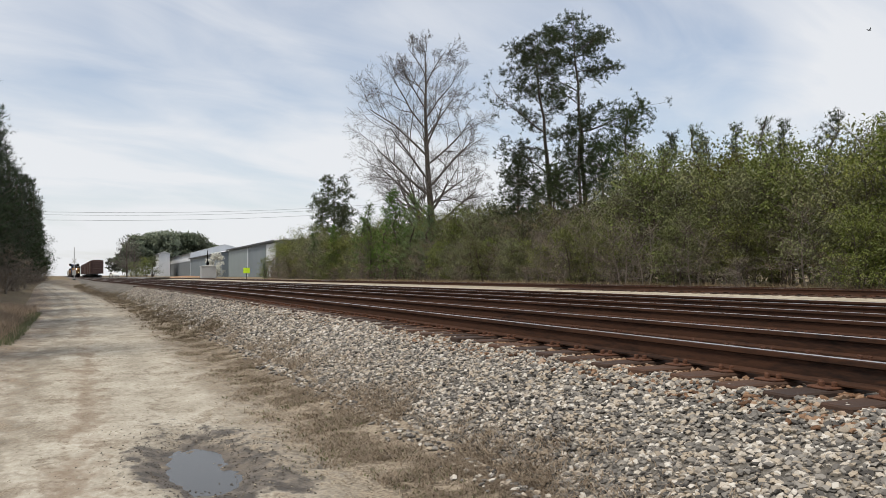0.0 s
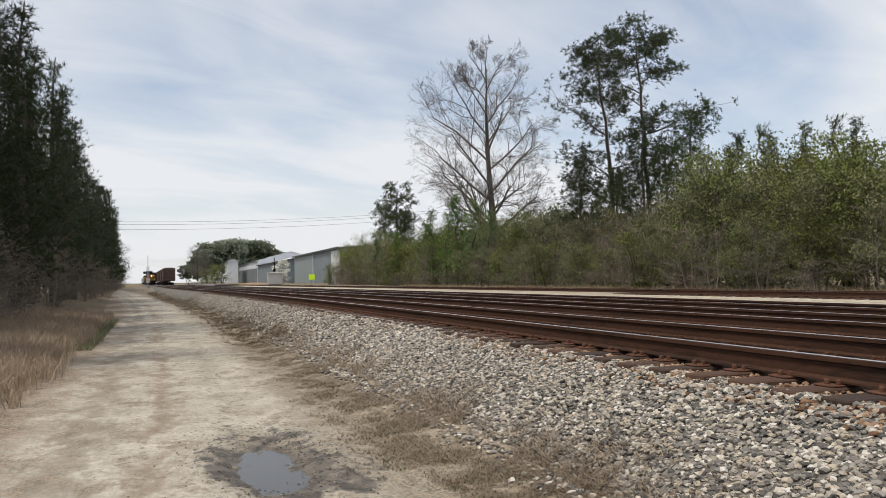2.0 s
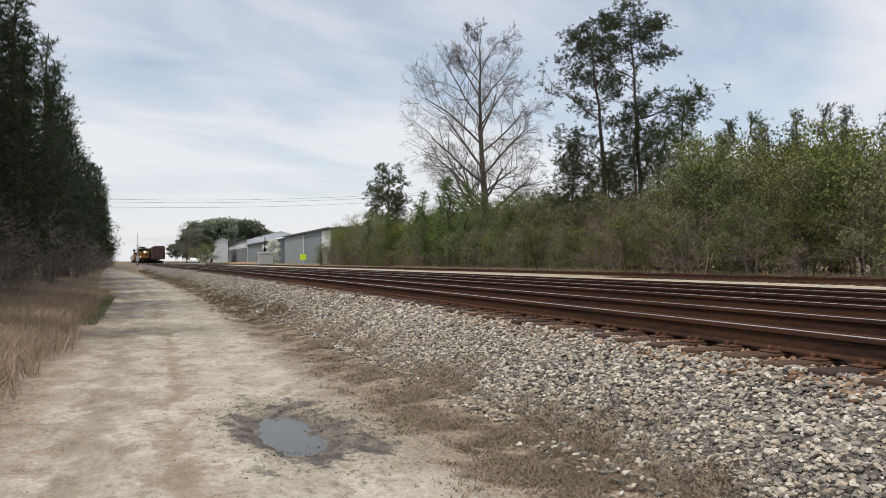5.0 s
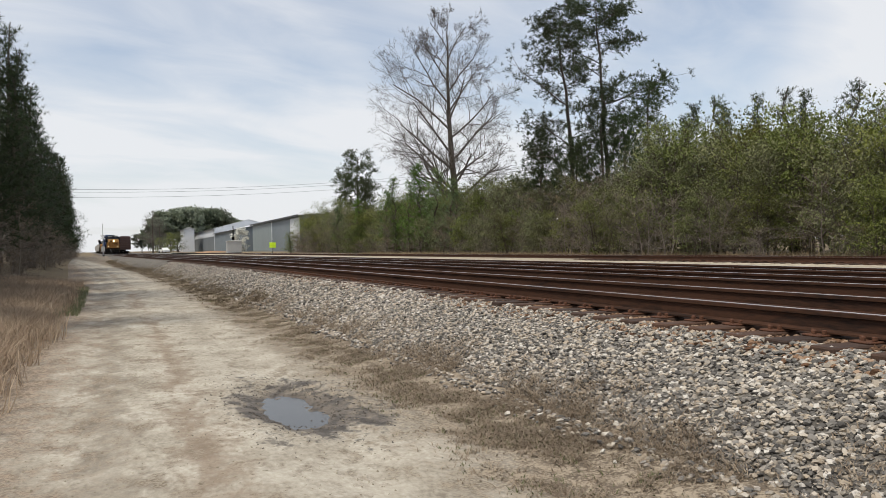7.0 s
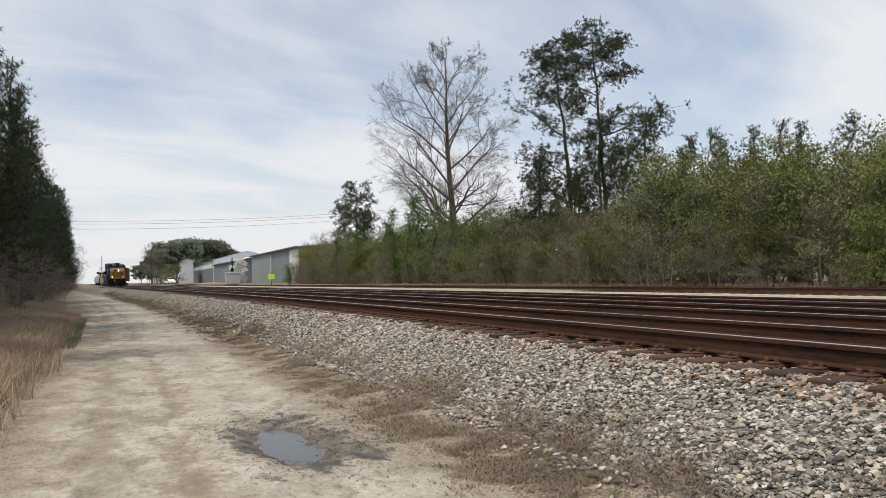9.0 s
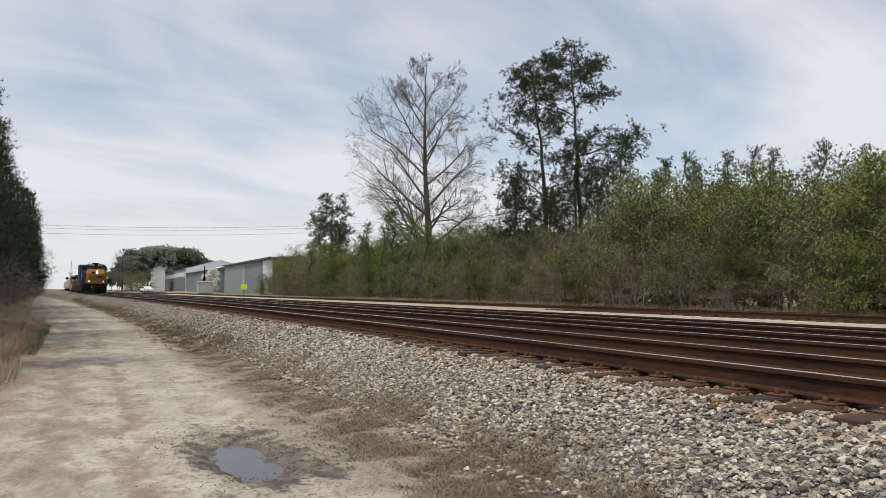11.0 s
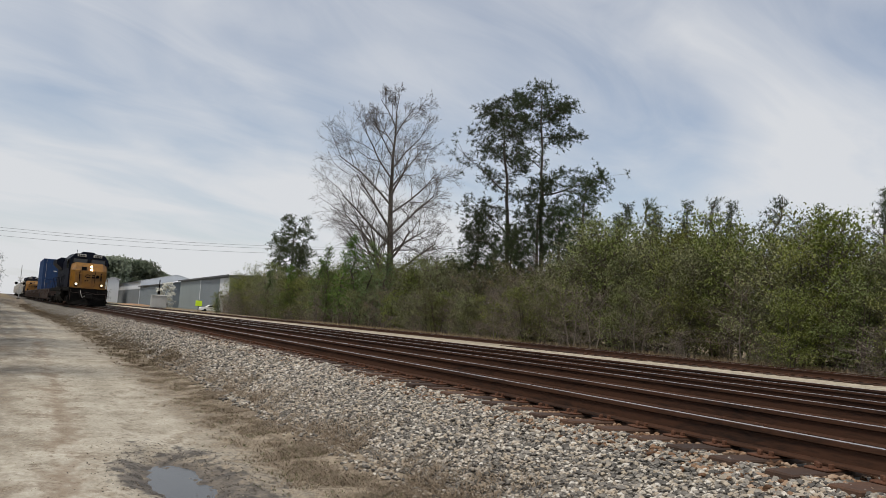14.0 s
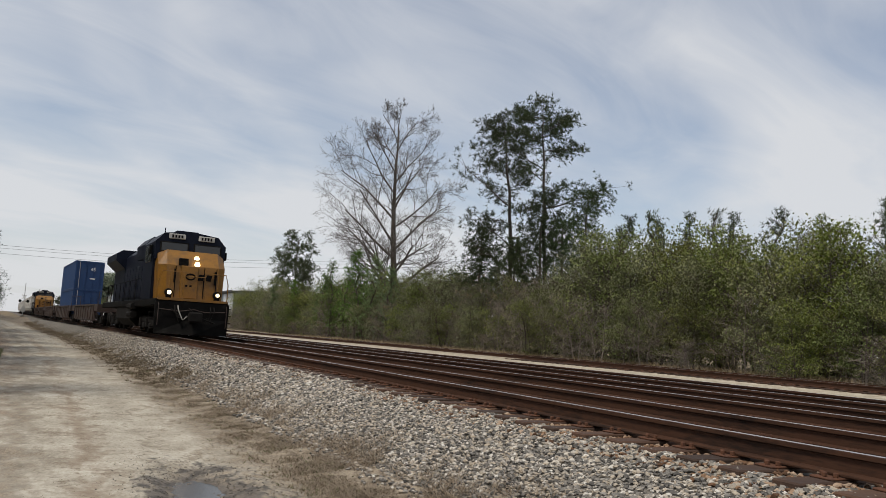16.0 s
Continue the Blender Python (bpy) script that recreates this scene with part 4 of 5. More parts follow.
WOODS = [(-30, 7.2), (10, 7.2), (20, 6.9), (30, 7.8), (36, 7.8), (42, 7.0), (50, 6.4), (60, 7.4), (75, 7.8), (95, 7.4), (125, 8.2), (150, 6.0)]
y = 7.0
while y < 130:
    p = Vector((24.9 + rnd.uniform(-0.5, 0.7), y, 0.45))
    k = rnd.randrange(2)
    q = rnd.uniform(0.32, 0.55)
    plant("shrub", "low leafless brown brush at the edge of the woods", "shrub", "trackside brush", BROWN[k], *p, (q * 1.5, q), rnd.uniform(0, 360), "sparse dry tan leaves")
    y += 4.6 if y < 60 else 5.0
y = 6.0
while y < 132:
    step = 1.6 if y < 60 else 2.4
    for row, (du, share) in enumerate(((26.3, 0.56), (28.6, 0.86), (31.5, 1.0))):
        u = du + rnd.uniform(-0.8, 0.8)
        yy = y + rnd.uniform(-0.8, 0.8)
        h = (woods_top(yy)) * share * rnd.uniform(0.85, 1.12)
        p = Vector((u - 0.9, yy, 0.55 if row == 0 else 0.8))
        if row == 0 and rnd.random() < (0.32 if yy < 95 else 0.6) or rnd.random() < 0.08:
            k = rnd.randrange(2)
            s = h / (4.6, 5.0)[k]
            plant("shrub", "leafless grey-brown thicket shrub at the edge of the woods", "shrub", "trackside shrubs", BROWN[k], *p, (s * 1.05, s), rnd.uniform(0, 360), "sparse dry tan leaves")
        else:
            k = rnd.randrange(4)
            s = h / (6.0, 6.4, 5.6, 6.2)[k]
            plant("young_tree", "young broadleaf tree with sparse olive-green leaves", "tree", "trackside young trees", LEAFY[k], *p, (s * 1.1, s), rnd.uniform(0, 360))
    y += step
for u, y, h, k in ((25.9, 79.0, 6.6, 0), (25.6, 75.0, 7.6, 0), (25.8, 71.5, 7.0, 0), (25.5, 67.5, 8.2, 0), (25.7, 64.0, 7.4, 0), (25.9, 61.0, 6.4, 0), (26.0, 90.0, 6.4, 0), (26.0, 100.0, 6.0, 0), (32.5, 38.5, 9.2, 1), (33.5, 40.5, 8.6, 2), (33.0, 36.4, 9.3, 1), (33.9, 37.4, 8.9, 2), (33.6, 34.4, 8.8, 2), (33.6, 31.8, 8.9, 1), (33.2, 30.6, 8.3, 2), (33.2, 27.5, 8.4, 1), (34.2, 25.6, 7.8, 2), (33.6, 22.0, 8.0, 2)):
    p = Vector((u - 0.9, y, 0.7))
    s = h / (7.0, 9.0, 9.5)[k]
    plant("young_pine", "bright green young pine" if k == 0 else "slender young pine rising above the scrub", "tree", "young pines", YOUNG[k], *p, (s, s), rnd.uniform(0, 360))

# undergrowth filling the woods, the interior shade put into its dark colour
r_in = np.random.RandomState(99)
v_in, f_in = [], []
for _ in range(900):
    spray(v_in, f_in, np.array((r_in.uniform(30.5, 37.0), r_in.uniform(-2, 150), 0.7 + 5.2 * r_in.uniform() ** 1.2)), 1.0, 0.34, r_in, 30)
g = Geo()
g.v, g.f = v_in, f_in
tagged(part("woods_undergrowth", g, M_WOODS_SHADE), "dense undergrowth inside the woods, coloured dark for shade", "undergrowth", kind="stuff")

# pines along the other side of the dirt track, shade put into the needles
LEFT = [young_pine_meshes(15.0, 81, M_NEEDLE_SHADED, 0.21, 0.40, 0.9), young_pine_meshes(16.0, 82, M_NEEDLE_SHADED, 0.20, 0.40, 0.9)]
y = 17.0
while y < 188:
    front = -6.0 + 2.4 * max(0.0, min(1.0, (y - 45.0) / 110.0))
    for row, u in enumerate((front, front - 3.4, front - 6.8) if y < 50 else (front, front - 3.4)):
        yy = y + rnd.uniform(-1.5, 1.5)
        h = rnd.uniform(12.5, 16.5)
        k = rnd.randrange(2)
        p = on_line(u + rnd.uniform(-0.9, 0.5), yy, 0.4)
        plant("roadside_pine", "dense pine beside the dirt track, needles darkened for shade", "tree", "roadside pines", LEFT[k], *p, (h / 15.5 * rnd.uniform(0.95, 1.2), h / 15.5), rnd.uniform(0, 360))
    if rnd.random() < 0.55:
        p = on_line(front + 1.2 + rnd.uniform(-0.5, 0.4), y, 0.3)
        q = rnd.uniform(0.6, 1.0)
        plant("shrub", "leafless grey-brown thicket shrub at the edge of the woods", "shrub", "roadside shrubs", BROWN[rnd.randrange(2)], *p, (q * 1.0, q), rnd.uniform(0, 360), "sparse dry tan leaves")
    y += 3.2 if y < 80 else 5.0


# ---- buildings beyond the crossing ----
def warehouse(name, label, x0, x1, y0, y1, base, eaves, ridge, mats, doors=()):
    """A long metal shed: ribbed walls, low gable roof, dark eaves trim."""
    t = thing(name, label, "warehouse", "sheds", pose(0, 0, 0))
    g = Geo()
    bays = max(1, int((y1 - y0) / 0.9))
    for k in range(bays):
        a = y0 + (y1 - y0) * k / bays
        b = y0 + (y1 - y0) * (k + 1) / bays
        g.box(x0, x0 + 0.15, a, b - 0.08, base, eaves)
        g.box(x0 + 0.05, x0 + 0.15, b - 0.08, b, base, eaves)
    g.box(x1 - 0.15, x1, y0, y1, base, eaves)
    xm = (x0 + x1) / 2
    for yy in (y0, y1 - 0.15):
        g.prism([(x0 + 0.15, base), (x1 - 0.15, base), (x1 - 0.15, eaves), (xm, ridge - 0.1), (x0 + 0.15, eaves)], yy, yy + 0.15)
    part("wall", g, mats[0], t)
    r = Geo()
    for a, b, za, zb in ((x0 - 0.6, xm, eaves - 0.05, ridge), (xm, x1 + 0.6, ridge, eaves - 0.05)):
        r.add([(a, y0 - 0.6, za), (b, y0 - 0.6, zb), (b, y1 + 0.6, zb), (a, y1 + 0.6, za), (a, y0 - 0.6, za + 0.12), (b, y0 - 0.6, zb + 0.12), (b, y1 + 0.6, zb + 0.12), (a, y1 + 0.6, za + 0.12)], [(3, 2, 1, 0), (4, 5, 6, 7), (0, 1, 5, 4), (1, 2, 6, 5), (2, 3, 7, 6), (3, 0, 4, 7)])
    roof = part("roof", r, M_ROOF, t)
    e = Geo()
    e.box(x0 - 0.75, x0 - 0.6, y0 - 0.6, y1 + 0.6, eaves - 0.25, eaves + 0.1)
    part("gutter", e, M_TRIM, roof)
    for a, b, z0, z1, m, nm in doors:
        d = Geo()
        d.block(x0 - 0.08, x0 + 0.02, a, b, z0, z1, 0.03)
        part(nm, d, m, t)
    return t


warehouse("warehouse", "long grey metal warehouse with a low roof", 34.5, 64.0, 170.0, 240.0, 0.6, 8.7, 9.5, (M_CLAD,), ((170.4, 181.0, 0.7, 8.2, M_CLAD_WHITE, "wall_panel"), (206.0, 206.5, 0.7, 8.3, M_CLAD_WHITE, "downpipe"), (206.6, 239.5, 0.7, 8.3, M_CLAD_PALE, "wall_panel")))
warehouse("warehouse", "grey metal shed with a flat dark-edged roof", 34.0, 62.0, 250.0, 345.0, 0.6, 8.2, 11.4, (M_CLAD,))
warehouse("warehouse", "older shed with a pale gabled metal roof", 34.0, 62.0, 346.0, 455.0, 0.6, 10.4, 14.2, (M_CLAD_WHITE,), ((347.0, 454.0, 0.7, 7.2, M_CLAD_DARK, "wall_panel"), (348.0, 440.0, 7.4, 9.8, M_CLAD_WHITE, "window_band"),))
warehouse("warehouse", "small pale shed behind the others", 25.0, 30.0, 400.0, 425.0, 0.6, 11.6, 12.6, (M_CLAD_WHITE,))

# backdrop of far trees, distance haze put into the needle colour
FAR = [leafy_meshes(12.0, 95, M_FAR_HAZED, 1300, 0.55, 0.26, 0.40, M_BARK, 0.6, 0.09), leafy_meshes(12.0, 96, M_FAR_HAZED, 1300, 0.55, 0.28, 0.35, M_BARK, 0.8, 0.09)]
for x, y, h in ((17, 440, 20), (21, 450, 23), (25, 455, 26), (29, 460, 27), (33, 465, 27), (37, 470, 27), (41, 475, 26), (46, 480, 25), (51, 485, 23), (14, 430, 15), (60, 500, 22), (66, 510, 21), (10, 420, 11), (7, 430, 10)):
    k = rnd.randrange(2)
    plant("far_tree", "pine beyond the level crossing, needles paled for haze", "tree", "far trees", FAR[k], x, y, 0.5, (h / 12 * 1.15, h / 12), rnd.uniform(0, 360))
for x, y, h in ((13.5, 330, 8), (16, 325, 9), (18.5, 330, 9.5), (11, 335, 7)):
    plant("far_shrub", "grey-green scrub beyond the level crossing", "shrub", "far scrub", LEAFY[rnd.randrange(4)], x, y, 0.5, (h / 5.0, h / 6.0), rnd.uniform(0, 360))
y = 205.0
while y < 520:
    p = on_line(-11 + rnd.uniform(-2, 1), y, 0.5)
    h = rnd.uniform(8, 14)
    plant("far_tree", "pine beyond the level crossing, needles paled for haze", "tree", "far trees", FAR[rnd.randrange(2)], *p, (h / 12, h / 12), rnd.uniform(0, 360))
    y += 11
bare_tree(18.0, 15, "bare_tree", "leafless grey tree beyond the level crossing", pose(15.0, 400.0, 0.6), 0.3, 3)
bare_tree(15.0, 14, "bare_tree", "leafless grey tree beyond the level crossing", pose(8.0, 290.0, 0.6), 0.3, 3)
plant("blossom_tree", "small tree in white blossom beside the warehouse", "tree", "", leafy_meshes(7.0, 91, M_BLOSSOM, 1200, 0.22, 0.28, 0.1, M_BRUSH, 0.6), 27.5, 214.0, 0.6, (1.1, 1.1), 0)

# ---- fittings at the level crossing ----
def crossing_signal(x, y):
    t = thing("crossing_signal", "silver crossing signal mast with lamp pair beside the road", "crossing signal", "", pose(x, y, 0.62))
    g = Geo()
    g.tube([(0, 0, 0), (0, 0, 7.2)], [0.09, 0.07], 10)
    g.block(-0.35, 0.35, -0.35, 0.35, -0.3, 0.18, 0.03)
    part("mast", g, M_SILVER, t)
    for sx in (-1, 1):
        l = Geo()
        l.tube([(0.75 * sx, -0.05, 3.3), (0.75 * sx, -0.25, 3.3)], 0.30, 14)
        part("signal_lamp", l, M_BLACK, t)
    b = Geo()
    b.tube([(-0.9, 0, 3.3), (0.9, 0, 3.3)], 0.05, 8)
    part("crossbar", b, M_GRIME, t)
    for a in (45, -45):
        c = Geo()
        c.block(-0.65, 0.65, -0.02, 0.02, -0.11, 0.11, 0.01, pose(0, -0.14 - 0.0005 * a, 4.2, 0, a, 0))
        part("crossbuck", c, M_WHITE, t)
    k = Geo()
    k.block(-0.35, 0.35, -0.3, 0.3, 1.0, 2.1, 0.03)
    part("gate_box", k, M_SILVER, t)


crossing_signal(-5.3, 193.0)


def signal_cabinet(x, y, z):
    t = thing("signal_cabinet", "silver metal equipment cabinet beside the tracks", "cabinet", "", pose(x, y, z))
    g = Geo()
    g.block(-1.4, 1.4, -1.0, 1.0, 0.15, 2.45, 0.04)
    part("body", g, M_SILVER, t)
    r = Geo()
    r.prism([(-1.55, 2.45), (1.55, 2.45), (1.55, 2.52), (0, 2.66), (-1.55, 2.52)], -1.15, 1.15)
    part("roof", r, M_WHITE, t)
    d = Geo()
    d.block(-0.5, 0.5, -1.03, -1.0, 0.3, 2.2, 0.01)
    part("door", d, M_SILVER, t)
    b = Geo()
    b.block(-1.5, 1.5, -1.1, 1.1, -0.3, 0.16, 0.03)
    part("base", b, M_GRIME, t)
    a = Geo()
    a.tube([(0.1, 1.6, -0.3), (0.1, 1.6, 5.6)], 0.10, 8)
    a.block(-0.15, 0.35, 1.4, 1.8, 2.6, 3.4, 0.04)
    part("antenna_mast", a, M_BLACK, t, "black mast behind the cabinet")


signal_cabinet(19.6, 163.0, 0.72)


def yellow_sign(x, y, z):
    t = thing("road_sign", "blank fluorescent yellow-green sign on a post", "sign", "", pose(x, y, z))
    g = Geo()
    g.tube([(0, 0, 0), (0, 0, 2.2)], 0.04, 8)
    part("post", g, M_GRIME, t)
    p = Geo()
    p.block(-0.45, 0.45, -0.06, -0.04, 1.32, 2.08, 0.008)
    part("panel", p, M_SIGN, t)


yellow_sign(19.2, 115.0, 0.35)
plant("young_pine", "small bright green pine near the road sign", "tree", "young pines", YOUNG[0], 21.6, 114.0, 0.5, (0.42, 0.36), 40)
g = Geo()
mu = [(-9 + k) for k in range(19)]
g.add([(14.5 + a, 205.0 + b, 0.55 + 0.7 * math.exp(-(a / 5.5) ** 2 - (b / 2.5) ** 2) + 0.15 * noise.noise((a, b, 0))) for b in (-6, -4, -2, -1, 0, 1, 2, 4, 6) for a in mu], [(j * 19 + i, j * 19 + i + 1, (j + 1) * 19 + i + 1, (j + 1) * 19 + i) for j in range(8) for i in range(18)])
tagged(part("dirt_mound", g, M_CLAY, smooth=True, at=pose(7.0, 20.0, 0)), "low mound of orange-brown dirt by the shed", "mound")

for px in (-80.0, 120.0):
    t = thing("utility_pole", "tall wooden utility pole carrying cables", "pole", "", pose(px, 200.0, 0.5))
    g = Geo()
    g.tube([(0, 0, -0.4), (0, 0, 30.0 if px > 0 else 19.5)], [0.2, 0.13], 10)
    part("post", g, M_BARK, t)
    g = Geo()
    top = 29.0 if px > 0 else 18.6
    g.block(-0.08, 0.08, -1.0, 1.0, top - 8.0, top - 7.8, 0.02)
    part("crossarm", g, M_BARK, t)

for dz, dx in ((14.9, 0), (16.1, 0.3), (16.7, -0.3)):
    g = Geo()
    g.tube([(x, 200 + dx, dz - 1.0 + 0.0006 * (x - 10) ** 2 + 0.026 * (x + 11)) for x in range(-80, 121, 10)], 0.03, 4)
    tagged(part("overhead_wire", g, M_WIRE), "thin dark cable strung high over the crossing", "cable", "overhead wires")


# ---- rolling stock: x to the right, y backwards from the front, z up from the rail ----
WHEEL_CACHE = {}


def wheelset(y, parent, radius=0.48):
    if radius not in WHEEL_CACHE:
        g = Geo()
        for sx in (-0.75, 0.75):
            g.tube([(sx - 0.07, 0, 0), (sx + 0.07, 0, 0)], radius, 20)
            g.tube([(sx - 0.09 if sx > 0 else sx + 0.05, 0, 0), (sx - 0.05 if sx > 0 else sx + 0.09, 0, 0)], radius + 0.025, 20)
        g.tube([(-0.9, 0, 0), (0.9, 0, 0)], 0.09, 8)
        WHEEL_CACHE[radius] = g.mesh("wheelset", M_GRIME)
    return part("wheelset", WHEEL_CACHE[radius], M_GRIME, parent, at=pose(0, y, radius))


def truck(y, parent, axles, gap, radius):
    g = Geo()
    half = gap * (axles - 1) / 2
    g.block(-1.0, 1.0, y - 0.22, y + 0.22, radius + 0.02, radius + 0.24, 0.04)
    tr = part("truck", g, M_GRIME, parent)
    for sx in (-1.08, 1.08):
        f = Geo()
        f.block(sx - 0.09, sx + 0.09, y - half - 0.45, y + half + 0.45, radius - 0.02, radius + 0.28, 0.04)
        for k in range(axles):
            yy = y - half + gap * k
            f.block(sx - 0.15, sx + 0.15, yy - 0.2, yy + 0.2, radius - 0.22, radius + 0.2, 0.04)
        for k in range(axles - 1):
            yy = y - half + gap * (k + 0.5)
            f.block(sx - 0.12, sx + 0.12, yy - 0.35, yy + 0.35, radius - 0.3, radius - 0.02, 0.05)
        part("side_frame", f, M_GRIME, tr)
    for k in range(axles):
        wheelset(y - half + gap * k, tr, radius)


def bars(x, y, z, w, h, n, mat, parent, name="number_board"):
    """Unreadable marks: n upright bars on a panel facing forward."""
    g = Geo()
    for k in range(n):
        c = x - w / 2 + w * (k + 0.5) / n
        g.box(c - w / n * 0.32, c + w / n * 0.32, y - 0.006, y, z - h / 2, z + h / 2)
    return part(name, g, mat, parent)


def locomotive(label, lamp=None, side_lamps=None):
    t = thing("locomotive", label, "locomotive", "locomotives")
    L = 22.3
    # frame, walkway, plow
    g = Geo()
    g.block(-1.5, 1.5, 0.7, L - 0.5, 1.22, 1.55, 0.03)
    part("frame", g, M_BLACK, t)
    g = Geo()
    g.prism([(-1.45, 0.10), (1.45, 0.10), (1.52, 0.9), (1.52, 1.45), (-1.52, 1.45), (-1.52, 0.9)], 0.55, 0.75)
    g.add([(-1.5, 0.55, 0.12), (0, 0.12, 0.10), (1.5, 0.55, 0.12), (-1.5, 0.55, 0.75), (0, 0.42, 0.8), (1.5, 0.55, 0.75)], [(0, 1, 4, 3), (1, 2, 5, 4), (0, 3, 5, 2), (0, 2, 1), (3, 4, 5)])
    part("plow", g, M_BLACK, t, "black snow plow and pilot")
    g = Geo()
    g.block(-0.18, 0.18, -0.1, 0.6, 0.68, 0.98, 0.05)
    g.block(-0.28, 0.28, -0.25, -0.05, 0.62, 1.05, 0.06)
    part("coupler", g, M_GRIME, t)
    for a, c in (((-0.9, 0.5, 1.15), (-0.35, 0.3, 0.72)), ((-0.2, 0.45, 1.2), (0.9, 0.3, 0.62))):
        g = Geo()
        g.tube([a, (a[0] + 0.3, 0.36, a[2] - 0.25), ((a[0] + c[0]) / 2, 0.27, 0.8), c], 0.035, 6)
        part("air_hose", g, M_GRIME, t)
    for sx in (-1, 1):
        g = Geo()
        for k in range(4):
            g.box(sx * 1.5 - 0.16 if sx < 0 else sx * 1.5 - 0.24, sx * 1.5 + 0.24 if sx < 0 else sx * 1.5 + 0.16, 0.75, 1.25, 0.35 + 0.3 * k, 0.39 + 0.3 * k)
        part("step", g, M_BLACK, t)
    # nose: full width, chamfered corners and a slope up to the windscreen
    z0, z1, z2 = 1.55, 3.15, 3.55
    y0 = 1.15
    prof = [(-1.36, y0 + 0.28), (-1.05, y0), (1.05, y0), (1.36, y0 + 0.28), (1.36, y0 + 1.5), (-1.36, y0 + 1.5)]
    n = len(prof)
    g = Geo()
    lev = [(z0, 1.0, 0.0), (z1 - 0.12, 1.04, 0.08), (z2 - 0.02, 1.02, 0.52)]
    verts = []
    for z, sc, back in lev:
        for x, y in prof:
            yy = min(y + back, y0 + 1.5)
            verts.append((x * sc, yy, z + (0.16 if (z > 3.4 and abs(x) < 1.2) else 0.0)))
    faces = [(j * n + i, j * n + (i + 1) % n, (j + 1) * n + (i + 1) % n, (j + 1) * n + i) for j in range(2) for i in range(n)]
    faces += [tuple(range(2 * n, 3 * n)), tuple(range(n - 1, -1, -1))]
    g.add(verts, faces)
    nose = part("nose", g, M_YELLOW, t, "golden yellow short hood")
    g = Geo()
    g.block(-0.50, 0.22, y0 - 0.03, y0 + 0.02, 1.62, 3.02, 0.02)
    part("nose_door", g, M_YELLOW, nose)
    g = Geo()
    g.block(-0.62, -0.22, y0 + 0.02, y0 + 0.16, 3.02, 3.34, 0.03)
    part("horn_window", g, M_BLACK, nose)
    for dz in (3.12, 3.38):
        g = Geo()
        g.tube([(0.16, y0 + 0.02 + (dz - 3.12), dz), (0.16, y0 + 0.20 + (dz - 3.12), dz)], 0.10, 16)
        part("headlight", g, lamp or M_LAMP, nose, "headlamp")
    for sx in (-1, 1):
        g = Geo()
        g.tube([(sx * 1.0, y0 - 0.52, 1.83), (sx * 1.0, y0 - 0.30, 1.83)], [0.15, 0.17], 16)
        housing = part("ditch_light_housing", g, M_BLACK, t)
        g = Geo()
        g.tube([(sx * 1.0, y0 - 0.54, 1.83), (sx * 1.0, y0 - 0.50, 1.83)], 0.085, 16)
        part("ditch_light", g, side_lamps or (M_LAMP_BRIGHT if sx < 0 else M_LAMP_DIM), housing, "ditch light")
        g = Geo()
        g.block(sx * 1.0 - 0.10, sx * 1.0 + 0.10, y0 - 0.5, y0 - 0.25, 1.55, 1.70, 0.02)
        part("ditch_light_bracket", g, M_BLACK, t)
    g = Geo()
    g.box(-1.45, 1.45, 0.6, 1.2, 1.50, 1.60)
    part("porch", g, M_YELLOW, t, "yellow front sill")
    # emblem on the nose as plain dark shapes
    g = Geo()
    g.tube([(-0.10 + 0.19 * math.cos(radians(36 * k)), y0 - 0.04, 2.56 + 0.12 * math.sin(radians(36 * k))) for k in range(11)], 0.034, 6)
    for a in (0.20, 0.54):
        g.prism([(a, 2.43), (a + 0.22, 2.43), (a + 0.28, 2.69), (a + 0.06, 2.69)], y0 - 0.05, y0 + 0.03)
    for a in (-0.78, 0.92):
        g.box(a, a + 0.05, y0 - 0.05, y0 + 0.08, 2.28, 2.86)
    part("emblem", g, M_BLACK, nose, "dark painted emblem")
    g = Geo()
    for a in (-0.30, -0.12):
        g.box(a, a + 0.10, y0 - 0.036, y0 - 0.02, 2.12, 2.20)
    part("vent", g, M_BLACK, nose)
    # handrails on the front
    g = Geo()
    for sx in (-1, 1):
        g.tube([(sx * 0.45, 0.68, 1.58), (sx * 0.45, 0.68, 2.72), (sx * 1.32, 0.72, 2.72), (sx * 1.45, 0.80, 2.3), (sx * 1.45, 0.80, 0.6)], 0.022, 6)
        g.tube([(sx * 1.0, 0.70, 1.58), (sx * 1.0, 0.70, 2.72)], 0.020, 6)
    g.tube([(-0.45, 0.68, 2.55), (0.45, 0.68, 2.55)], 0.018, 6)
    part("front_handrail", g, M_YELLOW, t)
    # nose seams, corner grab irons, uncoupling lever
    for a in (-0.74, 0.46, 0.98):
        g = Geo()
        g.block(a, a + 0.035, y0 - 0.012, y0 + 0.02, 1.66, 2.98, 0.004)
        part("seam", g, M_BLACK, nose)
    g = Geo()
    g.tube([(-1.35, 0.50, 1.12), (-0.5, 0.42, 1.06), (0.0, 0.34, 1.16), (0.5, 0.42, 1.06), (1.35, 0.50, 1.12)], 0.018, 6)
    part("uncoupling_lever", g, M_WELL, t)
    for sx in (-1, 1):
        g = Geo()
        g.tube([(sx * 1.40, 0.50, 0.45), (sx * 1.40, 0.44, 0.50), (sx * 1.40, 0.44, 1.30), (sx * 1.40, 0.50, 1.36)], 0.016, 5)
        part("grab_iron", g, M_WELL, t)
